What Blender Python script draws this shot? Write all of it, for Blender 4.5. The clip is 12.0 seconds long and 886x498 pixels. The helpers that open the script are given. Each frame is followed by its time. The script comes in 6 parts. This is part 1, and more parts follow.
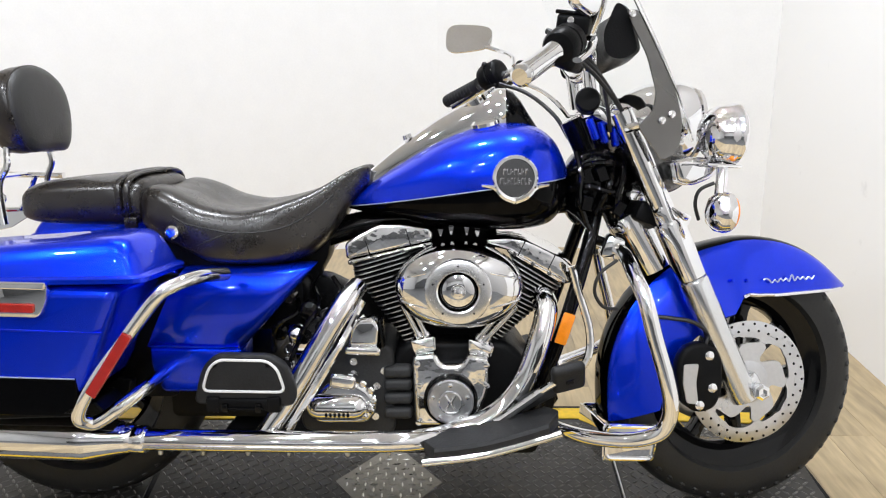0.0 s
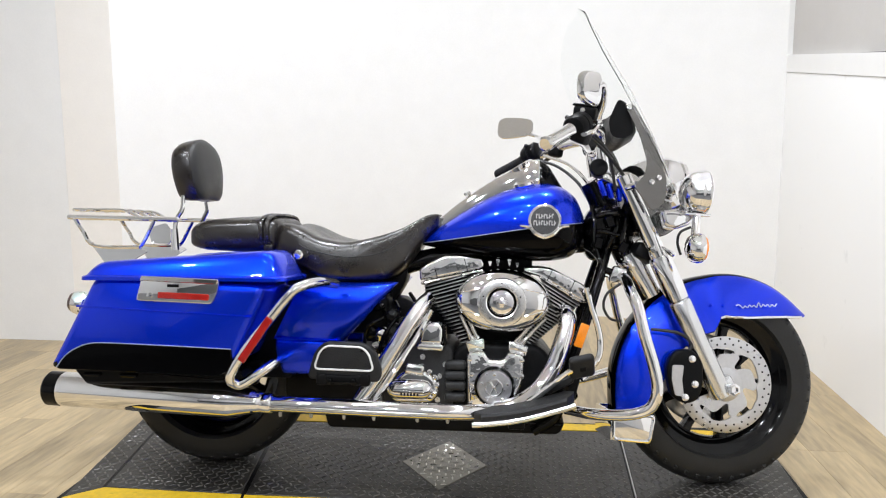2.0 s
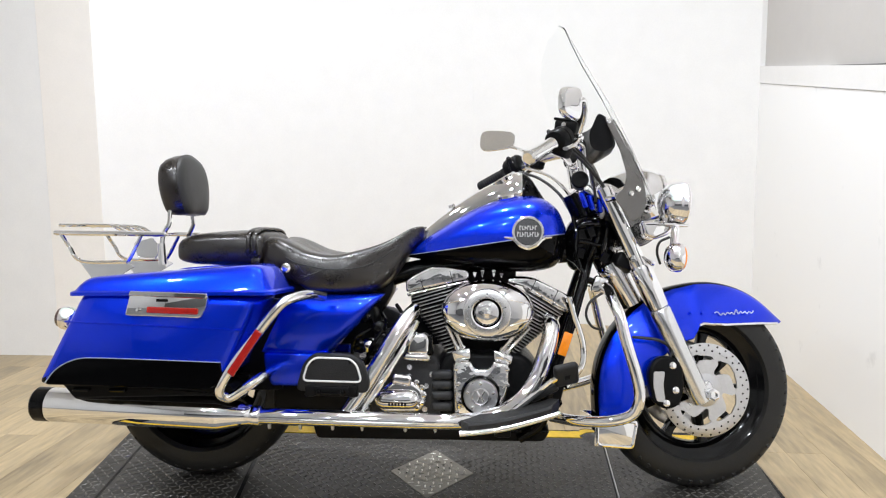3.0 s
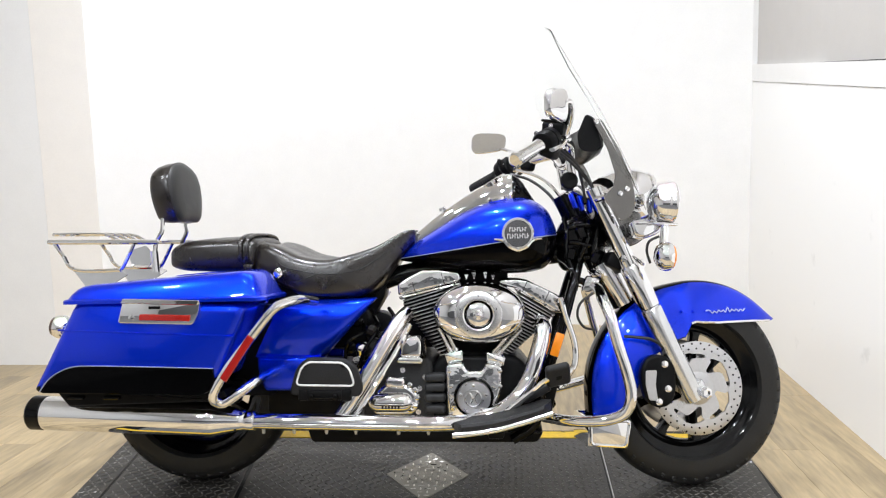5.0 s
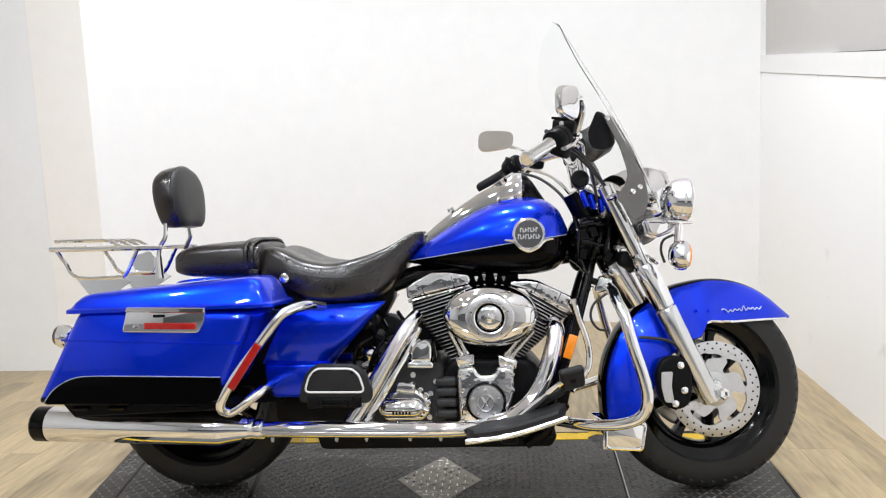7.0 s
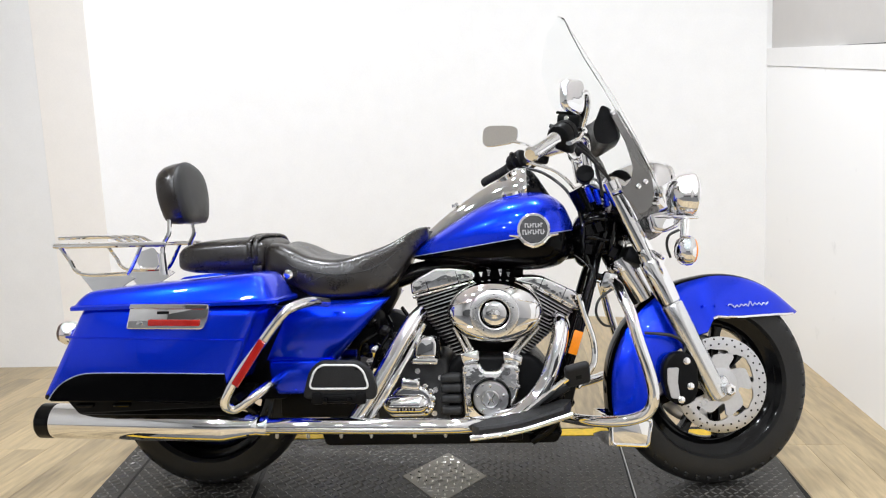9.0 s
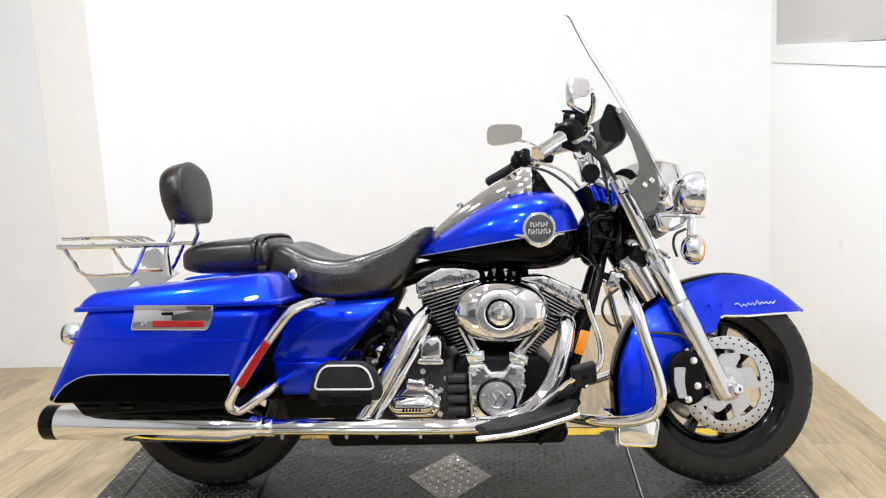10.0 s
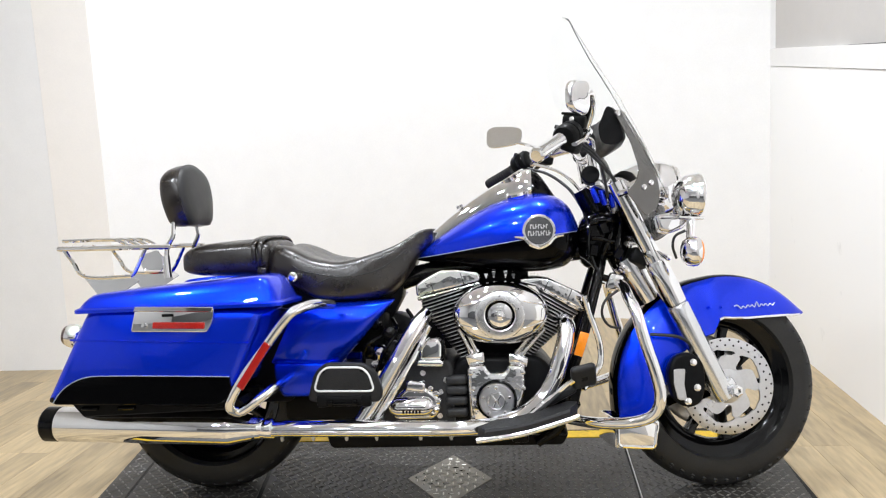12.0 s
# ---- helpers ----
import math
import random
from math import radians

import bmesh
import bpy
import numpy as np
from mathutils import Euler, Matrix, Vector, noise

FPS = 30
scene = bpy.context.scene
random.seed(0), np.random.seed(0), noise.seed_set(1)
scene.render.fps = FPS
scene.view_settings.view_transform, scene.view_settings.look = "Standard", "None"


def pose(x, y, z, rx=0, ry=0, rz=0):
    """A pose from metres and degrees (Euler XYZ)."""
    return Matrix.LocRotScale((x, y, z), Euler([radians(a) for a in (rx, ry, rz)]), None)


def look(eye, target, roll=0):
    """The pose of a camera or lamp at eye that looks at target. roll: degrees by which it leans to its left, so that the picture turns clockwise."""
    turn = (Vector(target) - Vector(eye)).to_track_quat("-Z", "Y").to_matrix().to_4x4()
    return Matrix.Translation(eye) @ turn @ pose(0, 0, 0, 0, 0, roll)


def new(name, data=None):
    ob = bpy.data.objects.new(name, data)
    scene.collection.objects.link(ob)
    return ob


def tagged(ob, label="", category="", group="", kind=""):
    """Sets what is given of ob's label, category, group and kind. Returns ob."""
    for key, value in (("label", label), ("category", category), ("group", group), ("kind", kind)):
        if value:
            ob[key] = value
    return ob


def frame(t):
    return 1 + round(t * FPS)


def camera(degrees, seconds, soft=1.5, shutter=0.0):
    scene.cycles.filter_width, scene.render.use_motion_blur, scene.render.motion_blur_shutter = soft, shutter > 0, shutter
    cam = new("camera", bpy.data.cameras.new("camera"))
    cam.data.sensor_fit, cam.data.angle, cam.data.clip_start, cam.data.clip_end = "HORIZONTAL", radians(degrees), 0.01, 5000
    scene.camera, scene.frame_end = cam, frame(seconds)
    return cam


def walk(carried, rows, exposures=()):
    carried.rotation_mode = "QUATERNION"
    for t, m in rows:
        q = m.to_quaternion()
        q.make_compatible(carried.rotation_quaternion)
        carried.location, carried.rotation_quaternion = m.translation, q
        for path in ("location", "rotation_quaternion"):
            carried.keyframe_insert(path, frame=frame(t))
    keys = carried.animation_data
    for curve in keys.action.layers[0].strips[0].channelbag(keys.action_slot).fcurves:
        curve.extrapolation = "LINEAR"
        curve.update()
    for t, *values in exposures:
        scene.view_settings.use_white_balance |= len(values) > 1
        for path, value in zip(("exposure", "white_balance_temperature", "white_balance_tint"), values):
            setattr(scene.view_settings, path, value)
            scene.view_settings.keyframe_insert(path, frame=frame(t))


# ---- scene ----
cam = camera(61.7, 12.0, soft=1.15)
PATH = [
    (0, (0.186, -1.702, 1.099), (0.104, 0.223, 0.563), -0.9),
    (0.3, (0.161, -1.868, 1.117), (0.021, 0.059, 0.601), -2.1),
    (0.5, (0.122, -1.974, 1.078), (-0.034, -0.038, 0.602), -2.0),
    (0.6, (0.099, -2.016, 1.079), (-0.042, -0.074, 0.623), -1.9),
    (0.8, (0.092, -2.101, 1.033), (-0.051, -0.150, 0.615), -2.2),
    (1, (0.114, -2.148, 1.047), (-0.083, -0.201, 0.630), -2.6),
    (1.2, (0.183, -2.188, 1.051), (0.037, -0.229, 0.678), -0.4),
    (1.3, (0.207, -2.208, 1.025), (0.059, -0.241, 0.700), 0.2),
    (1.5, (0.264, -2.242, 1.027), (0.045, -0.281, 0.698), 0.0),
    (1.8, (0.229, -2.287, 1.004), (0.031, -0.317, 0.723), -0.2),
    (2, (0.221, -2.335, 1.028), (-0.001, -0.365, 0.763), -0.1),
    (2.5, (0.186, -2.374, 1.041), (-0.013, -0.398, 0.812), -0.1),
    (3, (0.209, -2.376, 1.044), (0.040, -0.398, 0.801), -0.5),
    (3.2, (0.211, -2.371, 1.036), (0.026, -0.393, 0.806), -1.0),
    (5, (0.246, -2.383, 1.043), (0.070, -0.404, 0.809), -1.5),
    (5.5, (0.278, -2.374, 1.054), (0.069, -0.397, 0.830), -1.6),
    (5.8, (0.301, -2.371, 1.052), (0.097, -0.395, 0.822), 0.3),
    (6, (0.280, -2.357, 1.030), (0.054, -0.387, 0.772), -1.1),
    (6.5, (0.210, -2.341, 1.067), (0.033, -0.365, 0.814), -3.0),
    (6.7, (0.225, -2.337, 1.061), (0.047, -0.361, 0.813), -2.6),
    (7, (0.222, -2.335, 1.061), (0.039, -0.359, 0.812), -2.4),
    (7.2, (0.211, -2.330, 1.058), (0.023, -0.354, 0.811), -2.6),
    (9, (0.222, -2.324, 1.062), (0.026, -0.351, 0.800), -2.6),
    (9.5, (0.211, -2.319, 1.055), (0.017, -0.346, 0.792), -2.8),
    (10, (0.210, -2.313, 1.067), (0.010, -0.341, 0.799), -2.8),
    (10.5, (0.214, -2.317, 1.057), (0.011, -0.344, 0.801), -2.9),
    (11, (0.208, -2.318, 1.063), (0.012, -0.345, 0.807), -2.7),
    (11.5, (0.207, -2.319, 1.057), (0.006, -0.345, 0.807), -2.8),
    (12, (0.211, -2.318, 1.061), (0.011, -0.344, 0.804), -2.8),
]
walk(cam, [(t, look(eye, target, roll)) for t, eye, target, roll in PATH], exposures=[(0.0, -0.06), (0.5, -0.1), (1.0, -0.1), (2.0, -0.08), (2.5, -0.08), (5.0, 0.0), (6.5, -0.1), (9.0, -0.06), (10.5, 0.0), (12.0, 0.0)])

# ---- light ----
world = bpy.data.worlds.new("world")
scene.world = world
world.use_nodes = True
world.node_tree.nodes["Background"].inputs[0].default_value = (0.9, 0.95, 1.0, 1)
world.node_tree.nodes["Background"].inputs[1].default_value = 0.05

X_RIGHT, Y_BACK, X_LEFT, Y_FRONT, Z_CEIL, Z_FLOOR = 1.56, 2.40, -4.2, -8.0, 3.3, -0.012
# x, y and share of power of each downlight
LAMPS = [
    (-2.1, -1.5, 1.35), (-0.7, -1.5, 0.80), (0.85, -1.25, 0.62),
    (-1.4, -2.9, 0.95), (0.0, -2.9, 0.95), (1.1, -2.9, 0.80),
    (-0.6, 0.3, 1.35), (0.35, 0.5, 1.35),
    (-2.4, -4.6, 1.1), (-0.6, -4.6, 1.1), (1.0, -4.6, 1.1), (-1.5, -6.4, 1.1), (0.3, -6.4, 1.1),
]
LAMP_POWER = 28.0


def lamp(x, y, share=1.0):
    data = bpy.data.lights.new("lamp", "AREA")
    data.shape, data.size, data.energy, data.color = "DISK", 0.17, LAMP_POWER * share, (0.892, 0.934, 1.0)
    ob = new("lamp", data)
    ob.matrix_world = pose(x, y, Z_CEIL - 0.062)
    return ob


for lx, ly, share in LAMPS:
    lamp(lx, ly, share)

# ---- materials ----


def mat(name, color, rough=0.5, metal=0.0, coat=0.0, bump=0.0, scale=40.0, vary=0.0, rvary=0.0, spec=0.5, detail=4.0, stretch=(1, 1, 1), rand=0.0, folds=0.0):
    m = bpy.data.materials.new(name)
    m.use_nodes = True
    nt = m.node_tree
    b = nt.nodes["Principled BSDF"]
    b.inputs["Base Color"].default_value = (*color, 1)
    b.inputs["Roughness"].default_value = rough
    b.inputs["Metallic"].default_value = metal
    b.inputs["Coat Weight"].default_value = coat
    b.inputs["Coat Roughness"].default_value = 0.04
    b.inputs["Specular IOR Level"].default_value = spec
    co = nt.nodes.new("ShaderNodeTexCoord")
    mp = nt.nodes.new("ShaderNodeMapping")
    mp.inputs["Scale"].default_value = stretch
    nt.links.new(co.outputs["Object"], mp.inputs["Vector"])
    n1 = nt.nodes.new("ShaderNodeTexNoise")
    n1.inputs["Scale"].default_value, n1.inputs["Detail"].default_value = scale, detail
    nt.links.new(mp.outputs["Vector"], n1.inputs["Vector"])
    n2 = nt.nodes.new("ShaderNodeTexNoise")
    n2.inputs["Scale"].default_value, n2.inputs["Detail"].default_value = scale * 0.08, 3
    nt.links.new(mp.outputs["Vector"], n2.inputs["Vector"])
    mixed = nt.nodes.new("ShaderNodeMath")
    mixed.operation = "MULTIPLY_ADD"
    nt.links.new(n1.outputs["Fac"], mixed.inputs[0])
    mixed.inputs[1].default_value = 0.5
    half = nt.nodes.new("ShaderNodeMath")
    half.operation = "MULTIPLY"
    half.inputs[1].default_value = 0.5
    nt.links.new(n2.outputs["Fac"], half.inputs[0])
    nt.links.new(half.outputs[0], mixed.inputs[2])
    value = mixed.outputs[0]
    if rand:
        info = nt.nodes.new("ShaderNodeObjectInfo")
        add = nt.nodes.new("ShaderNodeMath")
        add.operation = "MULTIPLY_ADD"
        nt.links.new(info.outputs["Random"], add.inputs[0])
        add.inputs[1].default_value = rand
        nt.links.new(value, add.inputs[2])
        value = add.outputs[0]
    if vary:
        ramp = nt.nodes.new("ShaderNodeMapRange")
        ramp.inputs["From Min"].default_value, ramp.inputs["From Max"].default_value = 0.3, 0.7 + rand
        ramp.inputs["To Min"].default_value, ramp.inputs["To Max"].default_value = 1 - vary, 1 + vary
        nt.links.new(value, ramp.inputs["Value"])
        mul = nt.nodes.new("ShaderNodeVectorMath")
        mul.operation = "SCALE"
        mul.inputs[0].default_value = color
        nt.links.new(ramp.outputs["Result"], mul.inputs["Scale"])
        nt.links.new(mul.outputs["Vector"], b.inputs["Base Color"])
    if rvary:
        rr = nt.nodes.new("ShaderNodeMapRange")
        rr.inputs["From Min"].default_value, rr.inputs["From Max"].default_value = 0.3, 0.7
        rr.inputs["To Min"].default_value, rr.inputs["To Max"].default_value = max(0.0, rough - rvary), rough + rvary
        nt.links.new(mixed.outputs[0], rr.inputs["Value"])
        nt.links.new(rr.outputs["Result"], b.inputs["Roughness"])
    if bump:
        bp = nt.nodes.new("ShaderNodeBump")
        bp.inputs["Strength"].default_value = bump
        bp.inputs["Distance"].default_value = 0.002
        nt.links.new(n1.outputs["Fac"], bp.inputs["Height"])
        nt.links.new(bp.outputs["Normal"], b.inputs["Normal"])
        if folds:
            soft = nt.nodes.new("ShaderNodeBump")
            soft.inputs["Strength"].default_value, soft.inputs["Distance"].default_value = folds, 0.008
            nt.links.new(n2.outputs["Fac"], soft.inputs["Height"])
            nt.links.new(soft.outputs["Normal"], bp.inputs["Normal"])
    return m


def flaked(name, color, flake):
    m = mat(name, color, 0.27, 0.78, coat=0.75, scale=900, vary=flake, detail=1, spec=0.0)
    m.node_tree.nodes["Principled BSDF"].inputs["Coat IOR"].default_value = 1.5
    m.node_tree.nodes["Principled BSDF"].inputs["Coat Roughness"].default_value = 0.012
    return m


def dirty(name, color, *args, **more):
    """Paint with sparse dark spots of dirt where it is trodden."""
    m = mat(name, color, *args, **more)
    nt = m.node_tree
    spot = nt.nodes.new("ShaderNodeTexNoise")
    spot.inputs["Scale"].default_value, spot.inputs["Detail"].default_value, spot.inputs["Roughness"].default_value = 26.0, 8, 0.7
    nt.links.new(nt.nodes["Texture Coordinate"].outputs["Object"], spot.inputs["Vector"])
    fall = nt.nodes.new("ShaderNodeMapRange")
    fall.inputs["From Min"].default_value, fall.inputs["From Max"].default_value = 0.60, 0.72
    fall.inputs["To Min"].default_value, fall.inputs["To Max"].default_value = 1.0, 0.25
    nt.links.new(spot.outputs["Fac"], fall.inputs["Value"])
    b = nt.nodes["Principled BSDF"]
    mul = nt.nodes.new("ShaderNodeVectorMath")
    mul.operation = "SCALE"
    nt.links.new(b.inputs["Base Color"].links[0].from_socket, mul.inputs[0])
    nt.links.new(fall.outputs["Result"], mul.inputs["Scale"])
    nt.links.new(mul.outputs["Vector"], b.inputs["Base Color"])
    return m


BLUE = flaked("blue_metallic_paint", (0.0006, 0.032, 0.76), 0.10)
BLACK_PAINT = mat("black_gloss_paint", (0.0008, 0.0008, 0.001), 0.06, 0, coat=0.0, scale=30, rvary=0.02, spec=0.10)
PIN = mat("silver_pinstripe", (0.50, 0.55, 0.66), 0.3, 0.6, scale=60, vary=0.05)
WHITE_LINE = mat("white_painted_line", (0.78, 0.78, 0.77), 0.4, 0, scale=60, vary=0.04)
CHROME = mat("chrome", (0.90, 0.90, 0.91), 0.035, 1.0, scale=18, rvary=0.02, vary=0.03)
STEEL = mat("brushed_steel", (0.60, 0.60, 0.61), 0.32, 1.0, scale=120, rvary=0.08, vary=0.08)
SATIN = mat("satin_stainless", (0.22, 0.215, 0.21), 0.22, 1.0, scale=40, rvary=0.05, vary=0.05)
SILVER = mat("silver_fork_lower", (0.76, 0.77, 0.78), 0.20, 1.0, coat=0.3, scale=90, vary=0.04)
BLACK_METAL = mat("black_wrinkle_metal", (0.005, 0.005, 0.0054), 0.38, 0.0, spec=0.10, bump=0.25, scale=260, vary=0.3, rvary=0.1)
BLACK_GLOSS = mat("gloss_black_metal", (0.002, 0.002, 0.0022), 0.10, 0.0, coat=0.0, scale=30, rvary=0.03, spec=0.22)
RIM_BLACK = mat("gloss_black_rim_paint", (0.0012, 0.0012, 0.0014), 0.07, 0.0, scale=30, rvary=0.03, spec=0.28)
BADGE_DARK = mat("dark_polished_nickel", (0.15, 0.15, 0.155), 0.2, 1.0, scale=90, rvary=0.05, vary=0.06)
CASE_GREY = mat("charcoal_engine_casting", (0.028, 0.028, 0.0285), 0.42, 0.0, spec=0.2, bump=0.3, scale=240, vary=0.3, rvary=0.1)
CHROME_CAST = mat("chromed_casting", (0.92, 0.92, 0.93), 0.06, 1.0, scale=38, rvary=0.03, vary=0.03, bump=0.95, detail=1.5)
RUBBER = mat("tyre_rubber", (0.0155, 0.015, 0.0144), 0.43, 0, spec=0.32, bump=0.2, scale=160, vary=0.25, rvary=0.08)
PLASTIC = mat("black_plastic", (0.008, 0.008, 0.008), 0.45, 0, bump=0.15, scale=220, vary=0.2)
MAT_RUBBER = mat("grey_black_rubber", (0.0175, 0.0175, 0.018), 0.5, 0, spec=0.2, bump=0.3, scale=220, vary=0.2)
LEATHER = mat("black_vinyl", (0.0085, 0.0060, 0.0046), 0.30, 0, spec=0.75, bump=0.05, folds=0.07, scale=240, vary=0.3, rvary=0.1)
GREY_VINYL = mat("worn_grey_black_vinyl", (0.020, 0.020, 0.0195), 0.45, 0, bump=0.35, scale=240, vary=0.25, rvary=0.08)
RED_LENS = mat("red_reflector", (0.33, 0.012, 0.008), 0.12, 0, coat=1.0, scale=500, vary=0.25)
RING = mat("turned_aluminium_ring", (0.86, 0.86, 0.86), 0.24, 1.0, scale=140, rvary=0.05, vary=0.04)
SMOKED = mat("smoked_lens", (0.06, 0.022, 0.018), 0.10, 0, coat=1.0, scale=400, vary=0.2)
AMBER = mat("amber_reflector", (0.95, 0.28, 0.01), 0.2, 0, coat=1.0, scale=400, vary=0.12)
YELLOW = dirty("worn_yellow_paint", (0.72, 0.47, 0.02), 0.55, 0, bump=0.3, scale=60, vary=0.22, rvary=0.1)
PLATE_BLACK = mat("black_lift_steel", (0.035, 0.0322, 0.0285), 0.40, 0.3, bump=0.2, scale=45, vary=0.55, rvary=0.16, detail=7)
PLATE_WORN = mat("worn_tread_tops", (0.145, 0.139, 0.130), 0.34, 0.5, bump=0.2, scale=45, vary=0.5, rvary=0.14, detail=7)
PLATE_GREY = mat("grey_worn_lift_steel", (0.12, 0.12, 0.122), 0.45, 0.4, bump=0.2, scale=80, vary=0.3, rvary=0.12)
BRIGHT_LUG = mat("rubbed_bright_tread", (0.62, 0.60, 0.55), 0.30, 0.9, bump=0.2, scale=70, vary=0.3, rvary=0.1)
OIL = mat("oil_stain", (0.006, 0.0055, 0.005), 0.30, 0, spec=0.5, scale=40, vary=0.3, rvary=0.1)
PLATE_BARE = mat("bare_tread_plate", (0.25, 0.235, 0.205), 0.40, 0.7, bump=0.2, scale=70, vary=0.2, rvary=0.1)
WALL = mat("white_wall_paint", (0.84, 0.83, 0.813), 0.6, 0, bump=0.12, scale=120, vary=0.025)
GREYWALL = mat("greige_wall_paint", (0.53, 0.507, 0.482), 0.65, 0, bump=0.12, scale=120, vary=0.03)
REFLECTED_DARK = mat("charcoal_reflection_band", (0.09, 0.09, 0.088), 0.6, 0, bump=0.12, scale=120, vary=0.1)
UNSEEN_FLOOR = mat("dark_reflection_floor", (0.085, 0.085, 0.084), 0.35, 0, bump=0.1, scale=30, vary=0.12, rvary=0.08)
DARKWALL = mat("light_grey_wall_paint", (0.54, 0.53, 0.51), 0.7, 0, bump=0.12, scale=120, vary=0.05)
CEIL = mat("ceiling_paint", (0.88, 0.88, 0.87), 0.8, 0, bump=0.1, scale=60, vary=0.05)
DARKTRIM = mat("dark_trim", (0.03, 0.028, 0.026), 0.5, 0, scale=60, vary=0.2)
LAMP_WHITE = mat("lamp_housing", (0.8, 0.8, 0.8), 0.4, 0, scale=60, vary=0.02)


def wood_material():
    m = mat("oak_laminate", (0.41, 0.315, 0.182), 0.38, 0, scale=11, vary=0.55, rvary=0.08, bump=0.05, stretch=(5.5, 0.7, 1), rand=0.14, detail=8)
    nt = m.node_tree
    info = nt.nodes.new("ShaderNodeObjectInfo")
    far = nt.nodes.new("ShaderNodeMath")
    far.operation = "MULTIPLY"
    far.inputs[1].default_value = 60.0
    place = nt.nodes.new("ShaderNodeCombineXYZ")
    nt.links.new(info.outputs["Random"], far.inputs[0])
    for k in range(3):
        nt.links.new(far.outputs[0], place.inputs[k])
    nt.links.new(place.outputs[0], nt.nodes["Mapping"].inputs["Location"])
    return m


def scuffed_wall():
    """White wall paint with sparse, faint grey rubs."""
    m = mat("scuffed_white_wall_paint", (0.93, 0.925, 0.915), 0.6, 0, bump=0.12, scale=120)
    nt = m.node_tree
    co = nt.nodes["Texture Coordinate"]
    rub = nt.nodes.new("ShaderNodeTexNoise")
    rub.inputs["Scale"].default_value, rub.inputs["Detail"].default_value = 7.0, 5
    nt.links.new(co.outputs["Object"], rub.inputs["Vector"])
    fall = nt.nodes.new("ShaderNodeMapRange")
    fall.inputs["From Min"].default_value, fall.inputs["From Max"].default_value = 0.67, 0.80
    fall.inputs["To Min"].default_value, fall.inputs["To Max"].default_value = 1.0, 0.80
    nt.links.new(rub.outputs["Fac"], fall.inputs["Value"])
    mul = nt.nodes.new("ShaderNodeVectorMath")
    mul.operation = "SCALE"
    mul.inputs[0].default_value = (0.93, 0.925, 0.915)
    nt.links.new(fall.outputs["Result"], mul.inputs["Scale"])
    nt.links.new(mul.outputs["Vector"], nt.nodes["Principled BSDF"].inputs["Base Color"])
    return m


WOOD = wood_material()
SCUFFED = scuffed_wall()


def glass_material(name, tint, rough=0.0):
    m = bpy.data.materials.new(name)
    m.use_nodes = True
    b = m.node_tree.nodes["Principled BSDF"]
    b.inputs["Base Color"].default_value = (*tint, 1)
    b.inputs["Roughness"].default_value = rough
    b.inputs["Transmission Weight"].default_value = 1.0
    b.inputs["IOR"].default_value = 1.02
    return m


SHIELD = glass_material("clear_polycarbonate", (0.97, 0.98, 0.98))

# ---- mesh helpers ----


def link(name, bm, material, parent=None, label="", angle=35):
    mats = material if isinstance(material, (list, tuple)) else [material]
    bmesh.ops.recalc_face_normals(bm, faces=bm.faces)
    me = bpy.data.meshes.new(name)
    for f in bm.faces:
        f.smooth = True
    bm.to_mesh(me)
    bm.free()
    me.set_sharp_from_angle(angle=radians(angle))
    for m in mats:
        me.materials.append(m)
    ob = new(name, me)
    if parent is not None:
        ob.parent = parent
    if label:
        ob["label"] = label
    return ob


def part(name, bm, material, parent, label="", angle=35):
    while parent.parent and parent.parent.parent:
        parent = parent.parent
    return link(name, bm, material, parent, label, angle)


def smooth_line(pts, n=6):
    """Catmull-Rom through the points."""
    pts = [Vector(p) for p in pts]
    if len(pts) < 3:
        return pts
    ext = [2 * pts[0] - pts[1]] + pts + [2 * pts[-1] - pts[-2]]
    out = []
    for i in range(1, len(ext) - 2):
        p0, p1, p2, p3 = ext[i - 1:i + 3]
        for k in range(n):
            t = k / n
            out.append(0.5 * ((2 * p1) + (p2 - p0) * t + (2 * p0 - 5 * p1 + 4 * p2 - p3) * t * t + (3 * p1 - p0 - 3 * p2 + p3) * t ** 3))
    out.append(pts[-1])
    return out


def curve_at(keys, x):
    """Smooth value of a one-dimensional profile [(x, v), ...] at x."""
    xs = [k[0] for k in keys]
    vs = [k[1] for k in keys]
    if x <= xs[0]:
        return vs[0]
    if x >= xs[-1]:
        return vs[-1]
    i = max(j for j in range(len(xs) - 1) if xs[j] <= x)
    h = xs[i + 1] - xs[i]
    t = (x - xs[i]) / h

    def slope(j):
        if j in (0, len(xs) - 1):
            a, b = (0, 1) if j == 0 else (-2, -1)
            return (vs[b] - vs[a]) / (xs[b] - xs[a])
        return (vs[j + 1] - vs[j - 1]) / (xs[j + 1] - xs[j - 1])
    m0, m1 = slope(i) * h, slope(i + 1) * h
    return (2 * t ** 3 - 3 * t * t + 1) * vs[i] + (t ** 3 - 2 * t * t + t) * m0 + (-2 * t ** 3 + 3 * t * t) * vs[i + 1] + (t ** 3 - t * t) * m1


def add_rings(bm, rings, caps=True, closed=True):
    rows = [[bm.verts.new(p) for p in ring] for ring in rings]
    n = len(rows[0])
    faces = []
    for a, b in zip(rows, rows[1:]):
        for i in range(n if closed else n - 1):
            j = (i + 1) % n
            faces.append(bm.faces.new((a[i], a[j], b[j], b[i])))
    if caps and closed:
        bm.faces.new(rows[0])
        bm.faces.new(rows[-1])
    return faces


def loft(rings, caps=True, closed=True):
    bm = bmesh.new()
    add_rings(bm, rings, caps, closed)
    return bm


